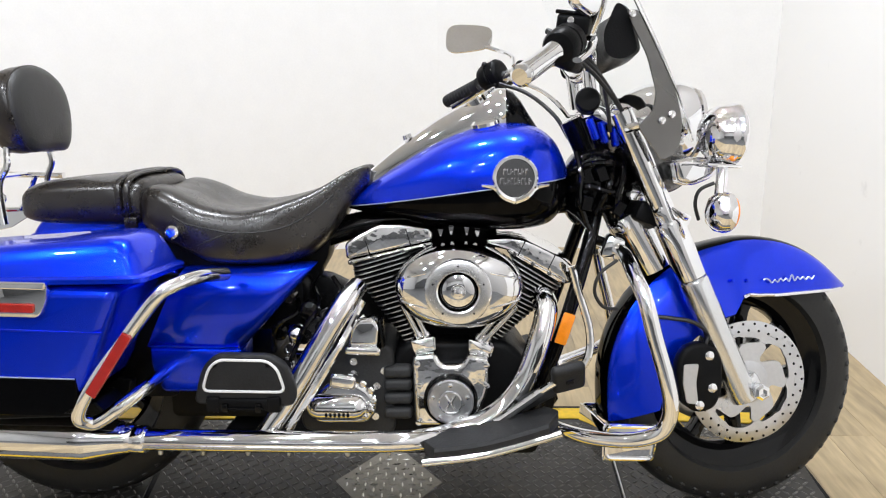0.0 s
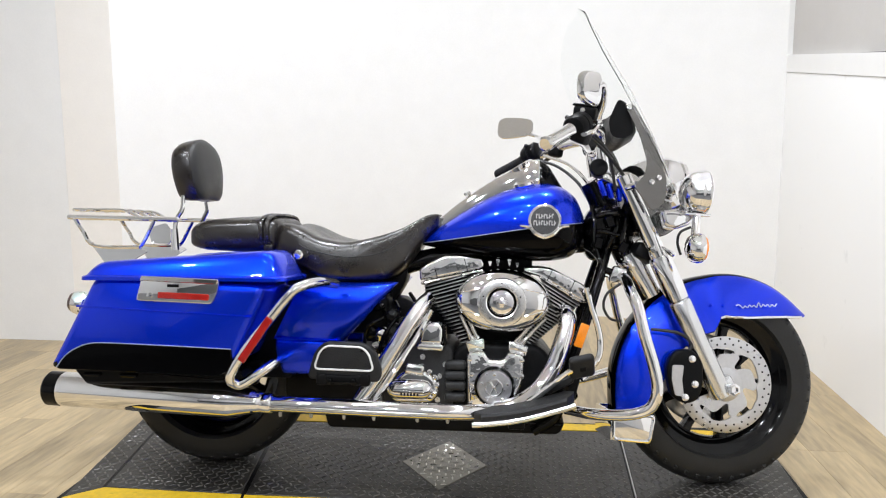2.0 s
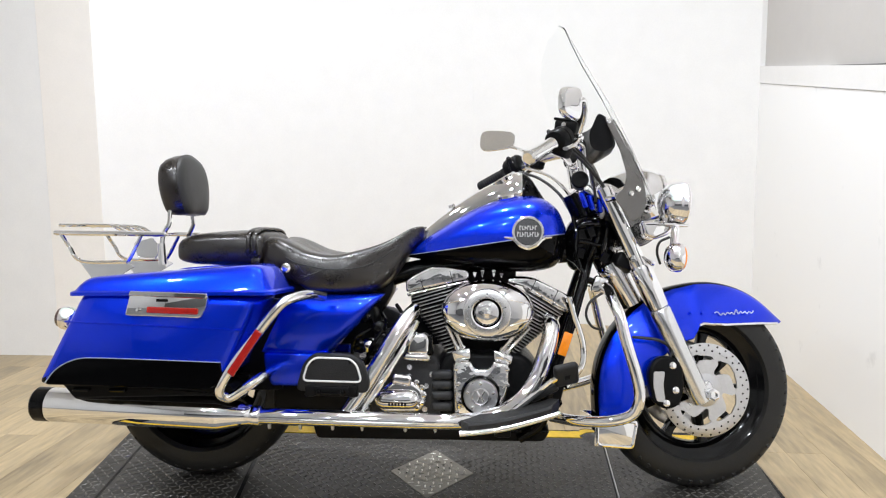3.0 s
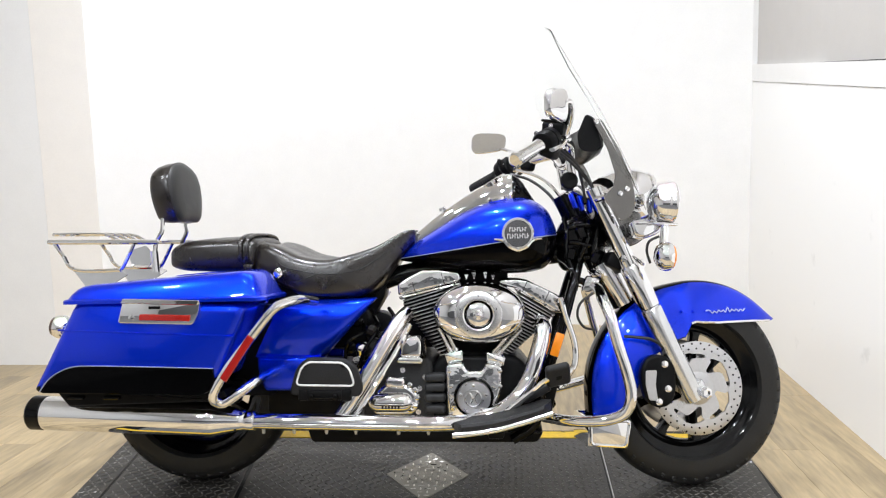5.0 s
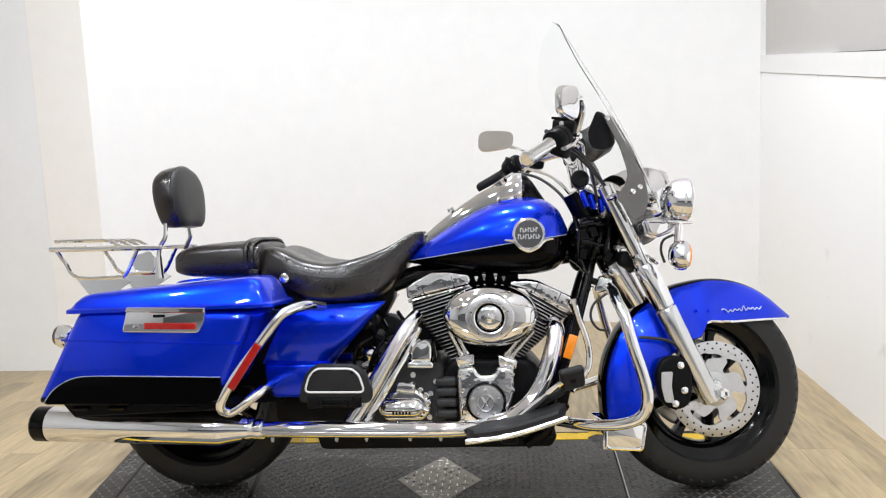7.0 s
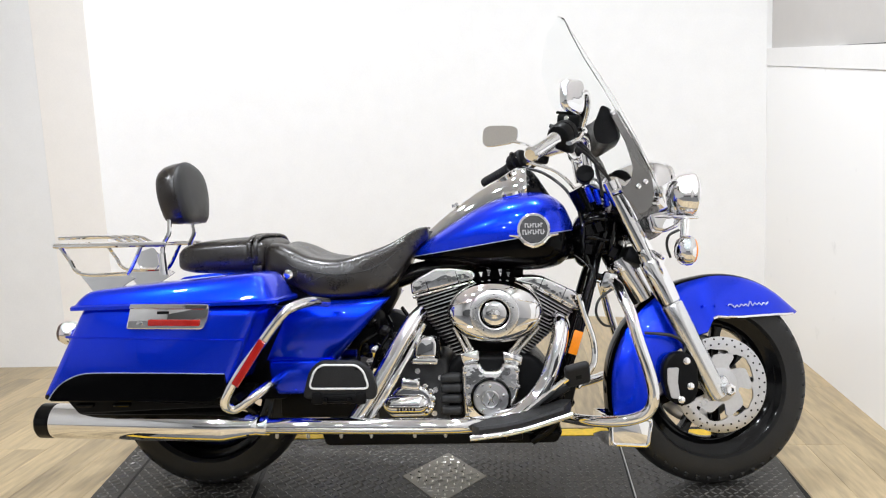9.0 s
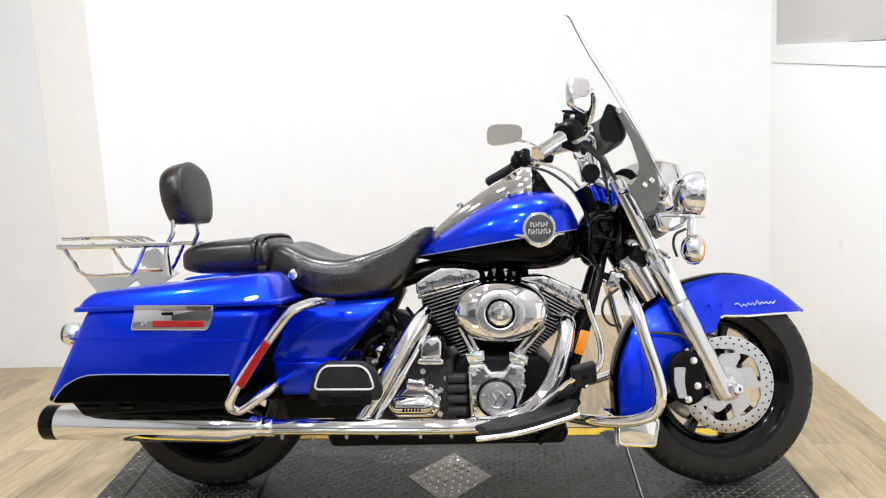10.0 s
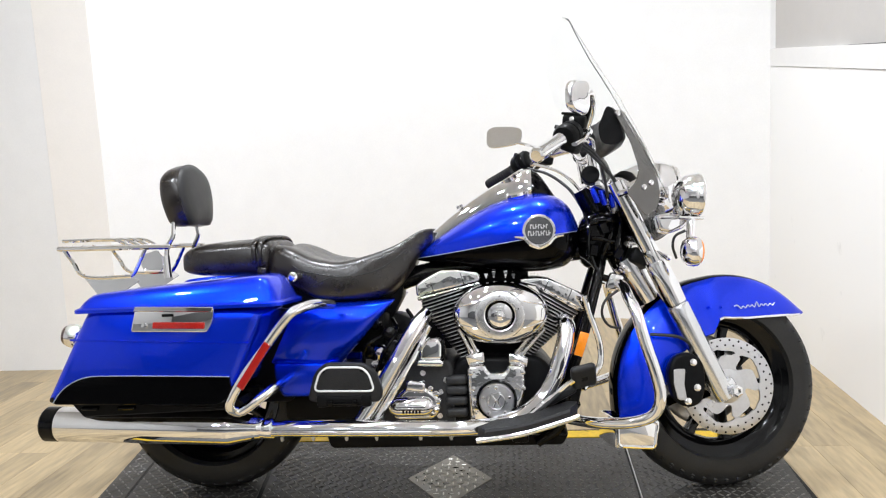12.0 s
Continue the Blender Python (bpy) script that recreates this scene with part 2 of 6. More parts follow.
def tube(pts, r, segs=12, bm=None, n=6, smooth=True, flat=1.0):
    """A round bar along a smooth line; r is one radius or one for each given point."""
    bm = bm or bmesh.new()
    src = [Vector(p) for p in pts]
    line = smooth_line(src, n) if smooth else src
    steps = len(line) - 1
    if isinstance(r, (int, float)):
        rad = [r] * len(line)
    else:
        per = steps / (len(src) - 1)
        rad = []
        for i in range(len(line)):
            u = i / per
            k = min(int(u), len(src) - 2)
            rad.append(r[k] + (r[k + 1] - r[k]) * (u - k))
    up = None
    rings = []
    for i, p in enumerate(line):
        d = (line[min(i + 1, steps)] - line[max(i - 1, 0)]).normalized()
        if up is None:
            up = Vector((0, 1, 0)) if abs(d.y) < 0.8 else Vector((0, 0, 1))
        side = d.cross(up).normalized()
        up = side.cross(d).normalized()
        rings.append([p + (side * math.cos(a) + up * math.sin(a) * flat) * rad[i] for a in (2 * math.pi * k / segs for k in range(segs))])
    add_rings(bm, rings)
    return bm


def lathe(profile, centre, axis, segs=32, bm=None, scale=(1, 1), ref=(0, 0, 1), caps=True):
    """Turns [(radius, height), ...] about an axis."""
    bm = bm or bmesh.new()
    ax = Vector(axis).normalized()
    ref = Vector(ref)
    if abs(ref.dot(ax)) > 0.95:
        ref = Vector((1, 0, 0))
    u = (ref - ax * ref.dot(ax)).normalized()
    v = ax.cross(u)
    c = Vector(centre)
    rings = [[c + ax * h + (u * math.cos(a) * scale[0] + v * math.sin(a) * scale[1]) * max(r, 1e-4) for a in (2 * math.pi * k / segs for k in range(segs))] for r, h in profile]
    add_rings(bm, rings, caps)
    return bm


def box(size, m, bevel=0.0, segs=2, bm=None):
    """A box of that size at the pose m with rounded edges."""
    out = bm or bmesh.new()
    t = bmesh.new()
    bmesh.ops.create_cube(t, size=1.0, matrix=Matrix.Diagonal((*size, 1)))
    if bevel:
        bmesh.ops.bevel(t, geom=list(t.edges), offset=bevel, segments=segs, profile=0.5, affect="EDGES")
    bmesh.ops.transform(t, matrix=m, verts=t.verts)
    join(out, t)
    return out


def join(bm, other):
    me = bpy.data.meshes.new("tmp")
    other.to_mesh(me)
    other.free()
    bm.from_mesh(me)
    bpy.data.meshes.remove(me)
    return bm


def slab(outline, y0, y1, bevel=0.0, segs=2):
    """A plate with that outline in x and z, from y0 to y1."""
    bm = bmesh.new()
    a = [bm.verts.new((x, y0, z)) for x, z in outline]
    b = [bm.verts.new((x, y1, z)) for x, z in outline]
    bm.faces.new(a)
    bm.faces.new(b[::-1])
    n = len(a)
    for i in range(n):
        bm.faces.new((a[i], b[i], b[(i + 1) % n], a[(i + 1) % n]))
    bmesh.ops.recalc_face_normals(bm, faces=bm.faces)
    if bevel:
        es = [e for e in bm.edges if abs(e.verts[0].co.y - e.verts[1].co.y) < 1e-6]
        bmesh.ops.bevel(bm, geom=es, offset=bevel, segments=segs, profile=0.5, affect="EDGES")
    return bm


def closed_line(pts, n=6):
    """Closed Catmull-Rom outline of 2D points."""
    k = len(pts)
    v = [Vector(p) for p in pts]
    out = []
    for i in range(k):
        p0, p1, p2, p3 = v[(i - 1) % k], v[i], v[(i + 1) % k], v[(i + 2) % k]
        for j in range(n):
            t = j / n
            q = 0.5 * ((2 * p1) + (p2 - p0) * t + (2 * p0 - 5 * p1 + 4 * p2 - p3) * t * t + (3 * p1 - p0 - 3 * p2 + p3) * t ** 3)
            out.append(tuple(q))
    return out


def rounded(pts, r, n=5):
    """2D polygon with its corners rounded by r."""
    k = len(pts)
    out = []
    for i in range(k):
        p, a, b = Vector(pts[i]), Vector(pts[i - 1]), Vector(pts[(i + 1) % k])
        da, db = (a - p), (b - p)
        ra = min(r, da.length * 0.45, db.length * 0.45)
        s, e = p + da.normalized() * ra, p + db.normalized() * ra
        for j in range(n + 1):
            t = j / n
            q = s * (1 - t) ** 2 + p * 2 * t * (1 - t) + e * t * t
            out.append((q.x, q.y))
    return out


def spow(v, p):
    return math.copysign(abs(v) ** p, v)


def empty(name, m=None):
    ob = new(name)
    ob.empty_display_size = 0.1
    if m is not None:
        ob.matrix_world = m
    return ob

# ---- the room ----


def wall(name, size, m, material, label):
    return tagged(link(name, box(size, m), material), label, "wall", kind="structure")


H = Z_CEIL - Z_FLOOR
FLOOR_EDGE = -1.80
MX, MY = (X_RIGHT + X_LEFT) / 2, (Y_BACK + Y_FRONT) / 2
EAST = pose(1.516, 0, 0, 0, 0, -2.44)
wall("wall_north", (X_RIGHT - X_LEFT + 0.6, 0.15, H), pose(MX + 0.1, Y_BACK + 0.075, Z_FLOOR + H / 2), WALL, "white painted back wall behind the motorcycle")


def half_wall_top(y):
    return 1.415 + (y - 1.72) * 0.115


def sloped(x0, x1, ys, low, high, m):
    """An upright board along y whose edges follow the functions low and high."""
    rings = [[(x0, y, low(y)), (x1, y, low(y)), (x1, y, high(y)), (x0, y, high(y))] for y in ys]
    bm = loft(rings)
    bmesh.ops.transform(bm, matrix=m, verts=bm.verts)
    return bm


tagged(link("wall_east", sloped(0, 0.02, (Y_BACK, -1.6), lambda y: Z_FLOOR, half_wall_top, EAST), SCUFFED), "white painted half wall with faint scuff marks", "wall", kind="structure")
tagged(link("trim_rail", sloped(-0.005, 0.162, (Y_BACK, -1.6), lambda y: half_wall_top(y) + 0.002, lambda y: half_wall_top(y) + 0.092, EAST), WALL), "white sloping cap rail on the half wall", "trim", kind="structure")
wall("wall_east_upper", (0.15, Y_BACK - Y_FRONT, H), EAST @ pose(0.097, MY, Z_FLOOR + H / 2), GREYWALL, "greige painted wall rising behind the half wall")
tagged(link("ledge_strip", sloped(-0.003, 0.014, (0.90, -0.4), lambda y: half_wall_top(y) + 0.093, lambda y: half_wall_top(y) + 0.094 + 0.008 * min(1, 1.6 * (0.90 - y)), EAST), DARKTRIM), "thin black strip lying on the cap rail", "strip")
# South and west walls are unseen; their grey is chosen for chrome reflections.
wall("wall_south", (X_RIGHT - X_LEFT + 1.2, 0.15, H), pose(MX, Y_FRONT - 0.075, Z_FLOOR + H / 2), DARKWALL, "unseen plain light grey wall closing the showroom, toned for reflections")
# Unseen dark band, added so upright chrome reflects some contrast.
wall("wall_south_dark_band", (X_RIGHT - X_LEFT + 1.2, 0.03, 1.20), pose(MX, Y_FRONT + 0.018, Z_FLOOR + 0.60), REFLECTED_DARK, "unseen charcoal band on the wall, added to darken chrome reflections")
wall("wall_west", (0.15, Y_BACK - Y_FRONT, H), pose(X_LEFT - 0.075, MY, Z_FLOOR + H / 2), DARKWALL, "unseen plain light grey side wall, toned for reflections")


def upright(outline):
    """A wall block with that outline in plan, floor to ceiling."""
    return loft([[(x, y, z) for x, y in outline] for z in (Z_FLOOR, Z_CEIL)])


def cove(a, b, c, n=16):
    """A smooth bend in plan from a to c, drawn towards b."""
    return [tuple(a[i] * (1 - t) ** 2 + 2 * b[i] * t * (1 - t) + c[i] * t * t for i in (0, 1)) for t in (k / n for k in range(n + 1))]


tagged(link("wall_pier", upright([(-4.3, 2.398), (-4.3, 1.40)] + cove((-1.93, 1.40), (-1.25, 2.27), (0.0, 2.398))), WALL), "white painted splayed wall pier beside the back wall", "wall", kind="structure")
tagged(link("wall_corner", upright([(1.75, 2.398), (1.75, 1.90)] + cove((1.592, 1.90), (1.05, 2.36), (0.0, 2.398))), WALL), "white painted splayed corner of the bay", "wall", kind="structure")
# The return's warm shade is put into this strip's colour.
RETURN_SHADE = mat("warm_wall_shade", (0.89, 0.85, 0.80), 0.6, 0, bump=0.12, scale=120, vary=0.025)
wall("wall_return", (0.293, 0.0022, H), pose(-2.0775, 1.3988, Z_FLOOR + H / 2), RETURN_SHADE, "narrow return of the wall pier, its warm shade put into the colour")
wall("wall_panel", (2.00, 0.002, H), pose(-2.225 - 1.0, 1.3989, Z_FLOOR + H / 2), WALL, "white painted panel on the wall pier")
tagged(link("ceiling", box((X_RIGHT - X_LEFT + 1.2, Y_BACK - Y_FRONT + 0.3, 0.1), pose(MX, MY, Z_CEIL + 0.05)), CEIL), "pale painted flat ceiling", "ceiling", kind="structure")
# Floor out of view, made dark for what chrome and paint reflect.
tagged(link("floor_unseen", box((X_RIGHT - X_LEFT + 0.8, FLOOR_EDGE - Y_FRONT, 0.006), pose(MX, (FLOOR_EDGE + Y_FRONT) / 2, Z_FLOOR - 0.003)), UNSEEN_FLOOR), "unseen dark grey floor, added to darken reflections in the motorcycle", "floor", kind="structure")
floor = tagged(link("floor", box((X_RIGHT - X_LEFT + 0.8, Y_BACK - Y_FRONT, 0.08), pose(MX, MY, Z_FLOOR - 0.046)), DARKTRIM), "light oak laminate plank floor", "floor", kind="structure")

# ---- the motorcycle ----
LEAN, STEER, SIZE = 6.0, 11.0, 0.982
bike = tagged(empty("motorcycle", pose(0.0039, -0.0420, 0.0190, -LEAN, 0, 0) @ Matrix.Scale(SIZE, 4)), "blue and black touring motorcycle with chrome trim, parked on its stand", "motorcycle")
HEAD, RAKE = Vector((0.52, 0, 0.80)), radians(26)
STEERED = Matrix.Translation(HEAD) @ Matrix.Rotation(radians(STEER), 4, Vector((-math.sin(RAKE), 0, math.cos(RAKE)))) @ Matrix.Translation(-HEAD)


def front(name, bm, material, parent=None, label="", angle=35):
    """A part that turns with the fork."""
    bmesh.ops.transform(bm, matrix=STEERED, verts=bm.verts)
    return part(name, bm, material, parent or bike, label, angle)


# wheels
def tyre(c, r, w, rim, lugs):
    bm = bmesh.new()
    prof = []
    for k in range(25):
        a = math.pi * k / 24 - math.pi / 2
        rr = rim + (r - rim) * spow(math.cos(a), 0.55)
        prof.append((rr, w * 0.5 * spow(math.sin(a), 0.75)))
    prof = [(rim - 0.012, -w * 0.33)] + prof + [(rim - 0.012, w * 0.33)]
    lathe(prof, c, (0, 1, 0), 72, bm, caps=False)
    for k in range(lugs):
        a = 2 * math.pi * k / lugs
        for s in (-1, 1):
            for off, rad, wide in ((0.30, r - 0.0140, 0.028), (0.40, r - 0.0225, 0.016)):
                m = Matrix.Translation(c) @ Matrix.Rotation(a + (0.5 * math.pi / lugs if s > 0 else 0) + (off > 0.4) * math.pi / lugs, 4, "Y") @ Matrix.Translation((0, s * off * w, rad)) @ Matrix.Rotation(s * -(0.35 + (off > 0.4) * 0.5), 4, "X") @ Matrix.Rotation(s * 0.4, 4, "Z")
                box((0.015, wide, 0.0075), m, 0.002, 1, bm)
    return bm


def rim_mesh(r, w):
    bm = bmesh.new()
    prof = [(r - 0.060, -w * 0.20), (r - 0.044, -w * 0.30), (r - 0.03, -w * 0.34), (r - 0.012, -w * 0.40), (r, -w * 0.46), (r + 0.006, -w * 0.45), (r + 0.004, -w * 0.38), (r - 0.01, 0), (r + 0.004, w * 0.38), (r + 0.006, w * 0.45), (r, w * 0.46), (r - 0.012, w * 0.40), (r - 0.03, w * 0.34), (r - 0.044, w * 0.30), (r - 0.060, w * 0.20), (r - 0.064, 0)]
    rings = []
    for k in range(64):
        a = 2 * math.pi * k / 64
        rings.append([(rr * math.cos(a), y, rr * math.sin(a)) for rr, y in prof])
    rows = [[bm.verts.new(p) for p in ring] for ring in rings]
    n = len(prof)
    for i in range(64):
        for j in range(n):
            bm.faces.new((rows[i][j], rows[i][(j + 1) % n], rows[(i + 1) % 64][(j + 1) % n], rows[(i + 1) % 64][j]))
    return bm


def spoke(r, k, count):
    a = 360.0 * k / count
    bm = loft([[(x * 1.0, y, z) for x, y in ((-wd, -th), (wd, -th), (wd, th), (-wd, th))] for z, wd, th in ((0.035, 0.016, 0.030), (0.09, 0.013, 0.022), (0.16, 0.012, 0.020), (r - 0.028, 0.022, 0.024))])
    bmesh.ops.bevel(bm, geom=list(bm.edges), offset=0.004, segments=2, profile=0.5, affect="EDGES")
    bmesh.ops.transform(bm, matrix=pose(0, 0, 0, 0, a, 0), verts=bm.verts)
    return bm


def at(bm, c):
    bmesh.ops.translate(bm, verts=bm.verts, vec=c)
    return bm


def disc_ring(r0, r1, y0, y1):
    """A brake disc ring: flat annulus with a wavy inner edge."""
    bm = bmesh.new()
    n = 96
    rows = []
    for k in range(n):
        a = 2 * math.pi * k / n
        inner = r0 + 0.006 * math.cos(6 * a)
        rows.append([bm.verts.new((rr * math.cos(a), y, rr * math.sin(a))) for rr, y in ((inner, y0), (r1 - 0.0015, y0), (r1, y0 + 0.001), (r1, y1), (inner, y1))])
    for i in range(n):
        for j in range(5):
            bm.faces.new((rows[i][j], rows[i][(j + 1) % 5], rows[(i + 1) % n][(j + 1) % 5], rows[(i + 1) % n][j]))
    return bm


def drill_holes(y, rings):
    bm = bmesh.new()
    for rr, count, ph in rings:
        for k in range(count):
            a = 2 * math.pi * (k + ph) / count
            lathe([(0.0033, 0), (0.0033, 0.0006)], (rr * math.cos(a), y, rr * math.sin(a)), (0, -1, 0), 8, bm)
    return bm


def rotor_carrier(y):
    """The flat carrier between hub and ring, pierced by five swirled, hooked slots."""
    bm = bmesh.new()
    n, inner, outer = 150, [], []
    for k in range(n):
        u = (5 * k / n) % 1.0
        open_part = math.sqrt(max(0.0, 1 - ((u - 0.5) / 0.42) ** 2)) ** 0.45
        window = math.exp(-((u - 0.64) / 0.17) ** 4)
        lo = 0.099 - open_part * (0.006 + 0.036 * window)
        hi = 0.099 + open_part * (0.009 + 0.006 * window)
        for rows, r0, r1 in ((inner, 0.045, lo), (outer, max(hi, lo + 0.0005), 0.121)):
            row = []
            for r, d in ((r0, -0.003), (r1, -0.003), (r1, 0.003), (r0, 0.003)):
                a = 2 * math.pi * k / n - 6.0 * (r - 0.09)
                row.append(bm.verts.new((r * math.cos(a), y + d, r * math.sin(a))))
            rows.append(row)
    for rows in (inner, outer):
        for i in range(n):
            for j in range(4):
                bm.faces.new((rows[i][j], rows[i][(j + 1) % 4], rows[(i + 1) % n][(j + 1) % 4], rows[(i + 1) % n][j]))
    bmesh.ops.recalc_face_normals(bm, faces=bm.faces)
    return bm


FW, RW = Vector((0.818, 0, 0.2975)), Vector((-0.812, 0, 0.303))
WHEEL_TURN = Matrix.Translation(FW) @ Matrix.Rotation(radians(1.2), 4, "Z") @ Matrix.Translation(-FW)


def turned(name, bm, material, parent=None, label="", angle=35):
    """A part of the front wheel."""
    bmesh.ops.transform(bm, matrix=WHEEL_TURN, verts=bm.verts)
    return front(name, bm, material, parent, label, angle)


front_wheel = turned("front_wheel", at(lathe([(0.034, -0.075), (0.040, -0.06), (0.030, -0.045), (0.030, 0.045), (0.040, 0.06), (0.034, 0.075)], (0, 0, 0), (0, 1, 0), 32), FW), BLACK_GLOSS, None, "black hub of the front wheel")
turned("tyre", tyre(FW, 0.3165, 0.116, 0.233, 50), RUBBER, front_wheel, "black road tyre with siped tread")
turned("rim", at(rim_mesh(0.236, 0.112), FW), RIM_BLACK, front_wheel, "gloss black cast rim")
for k in range(9):
    turned("spoke", at(spoke(0.236, k + 0.3, 9), FW), RIM_BLACK, front_wheel)
for s in (-1, 1):
    rotor = turned("brake_disc", at(disc_ring(0.116, 0.147, s * 0.092 - 0.0025, s * 0.092 + 0.0025), FW), STEEL, front_wheel, "drilled steel brake disc")
    turned("rotor_carrier", at(rotor_carrier(s * 0.092), FW), STEEL, rotor, "hooked steel disc carrier")
    turned("drill_hole", at(drill_holes(s * 0.092 - 0.0024 if s < 0 else s * 0.092 + 0.0030, [(0.140, 30, 0), (0.124, 30, 0.5)]), FW), BLACK_METAL, rotor)
    turned("disc_hub", at(lathe([(0.052, 0), (0.052, 0.010), (0.045, 0.013), (0.028, 0.018)], (0, s * 0.085, 0), (0, s, 0), 32), FW), STEEL, rotor)

rear_wheel = part("rear_wheel", at(lathe([(0.05, -0.09), (0.05, 0.09)], (0, 0, 0), (0, 1, 0), 24), RW), BLACK_METAL, bike, "black rear wheel hub")
part("tyre", tyre(RW, 0.3225, 0.165, 0.236, 44), RUBBER, rear_wheel, "wide black rear tyre")
part("rim", at(rim_mesh(0.238, 0.152), RW), RIM_BLACK, rear_wheel, "gloss black cast rim")
for k in range(9):
    part("spoke", at(spoke(0.238, k, 9), RW), RIM_BLACK, rear_wheel)

# fork
FDX = math.tan(radians(24.6))


def fork_x(z):
    return 0.779 - (z - 0.303) * FDX


for s in (-1, 1):
    y = s * 0.122
    front("fork_tube", tube([(fork_x(0.93), y, 0.93), (fork_x(0.55), y, 0.55)], 0.026, 24, smooth=False), CHROME, None, "chrome upper fork tube")
    front("fork_slider_cover", lathe([(0.030, 0), (0.0335, 0.003), (0.034, 0.012), (0.0345, 0.135), (0.031, 0.145)], (fork_x(0.555), y, 0.555), (-FDX, 0, 1), 28), CHROME, None, "chrome fork slider cover")
    front("fork_clamp", box((0.085, 0.050, 0.034), pose(fork_x(0.700) + 0.012, y, 0.700, 0, 25, 0), 0.010, 2), CHROME, None, "chrome lower fork clamp")
    low = front("fork_slider", lathe([(0.020, -0.045), (0.030, -0.04), (0.033, -0.02), (0.0335, 0.16), (0.0345, 0.19), (0.0345, 0.268), (0.032, 0.274)], (fork_x(0.303), y, 0.303), (-FDX, 0, 1), 28), SILVER, None, "silver fork slider")
    front("axle_boss", box((0.062, 0.040, 0.062), pose(0.802, y, 0.295, 0, -24, 0), 0.014, 3), SILVER, low)
    front("axle_nut", lathe([(0.019, 0), (0.019, 0.012), (0.013, 0.016), (0.010, 0.016), (0.009, 0.008)], (0.818, s * 0.150, 0.290), (0, s, 0), 6), CHROME, low, "chrome axle nut")
front("axle", lathe([(0.010, -0.151), (0.010, 0.151)], FW, (0, 1, 0), 12), STEEL, front_wheel)
for s in (-1, 1):
    cal = front("brake_caliper", slab(rounded([(0.616, 0.350), (0.630, 0.272), (0.668, 0.244), (0.712, 0.254), (0.730, 0.300), (0.728, 0.378), (0.690, 0.412), (0.636, 0.402)], 0.032), s * 0.112, s * 0.150, 0.010, 3), BLACK_METAL, None, "black brake caliper")
    front("caliper_face", slab(rounded([(0.632, 0.362), (0.630, 0.318), (0.640, 0.272), (0.668, 0.268), (0.662, 0.318), (0.668, 0.362)], 0.007), s * 0.149, s * 0.153, 0.001, 1), STEEL, cal, "machined caliper face")
    for bx, bz in ((0.700, 0.305), (0.692, 0.380), (0.670, 0.266)):
        front("bolt", lathe([(0.011, 0), (0.011, 0.006), (0.007, 0.008)], (bx, s * 0.149, bz), (0, s, 0), 12), CHROME, cal)


# front fender
def arc_ring(c, r, a, w, drop, n=14):
    """A fender's cross-section at the angle a round the axle."""
    out = []
    for k in range(n + 1):
        u = -1 + 2 * k / n
        rr = r - drop * (abs(u) ** 3.4)
        out.append(Vector((c.x + rr * math.cos(a), w * spow(u, 0.8), c.z + rr * math.sin(a))))
    return out


def fender_mesh(c, keys, thick=0.004, n=40, band=False):
    """keys: (angle, radius, half width, drop of the skirt)."""
    outer, inner = [], []
    a0, a1 = keys[0][0], keys[-1][0]
    for k in range(n + 1):
        a = a0 + (a1 - a0) * k / n
        r = curve_at([(q[0], q[1]) for q in keys], a)
        w = curve_at([(q[0], q[2]) for q in keys], a)
        d = curve_at([(q[0], q[3]) for q in keys], a)
        outer.append(arc_ring(c, r, radians(a), w, d))
        inner.append(arc_ring(c, r - thick, radians(a), w - thick, d))
    rings = [o + i[::-1] for o, i in zip(outer, inner)]
    bm = bmesh.new()
    faces = add_rings(bm, rings)
    per = len(rings[0])
    for k, f in enumerate(faces):
        f.material_index = 1 if band and 4 <= k % per <= 9 else 0
    return bm


FKEYS = [(34.6, 0.374, 0.012, 0.012), (41, 0.362, 0.050, 0.047), (52, 0.358, 0.070, 0.096), (66, 0.354, 0.080, 0.130), (80, 0.347, 0.084, 0.138), (92, 0.340, 0.085, 0.137), (97, 0.337, 0.085, 0.168), (104, 0.336, 0.085, 0.172), (130, 0.332, 0.086, 0.168), (146, 0.332, 0.086, 0.160), (171, 0.333, 0.086, 0.149), (185, 0.335, 0.085, 0.135), (196, 0.343, 0.085, 0.122)]
fender = front("front_fender", fender_mesh(FW, FKEYS, band=True), [BLUE, BLACK_PAINT], None, "deep blue metallic front fender with a black centre band")


def fender_edge(side):
    pts = []
    for a in range(36, 96, 4):
        r, w, d = (curve_at([(q[0], q[i]) for q in FKEYS], a) for i in (1, 2, 3))
        pts.append((FW.x + (r - d) * math.cos(radians(a)), side * (w + 0.001), FW.z + (r - d) * math.sin(radians(a))))
    return pts


for s in (-1, 1):
    front("fender_trim", tube(fender_edge(s), 0.0045, 8), CHROME, fender, "chrome fender edge strip")
FLAP = [(0.470, 0.214), (0.604, 0.204), (0.588, 0.116), (0.466, 0.126)]
front("fender_tip", box((0.008, 0.176, 0.088), pose(0.468, 0, 0.170, 0, 2, 0), 0.003, 2), CHROME, fender, "chrome rear tip of the fender")
for s in (-1, 1):
    tip = front("tip_side", slab(rounded(FLAP, 0.014), s * 0.084, s * 0.090, 0.002, 2), CHROME, fender, "chrome side of the fender tip")
    front("tip_border", tube([(x, s * 0.0905, z) for x, z in rounded([(0.473, 0.208), (0.598, 0.199), (0.583, 0.122), (0.472, 0.132)], 0.014) + [(0.473, 0.200)]], 0.005, 8, n=1), CHROME, tip)
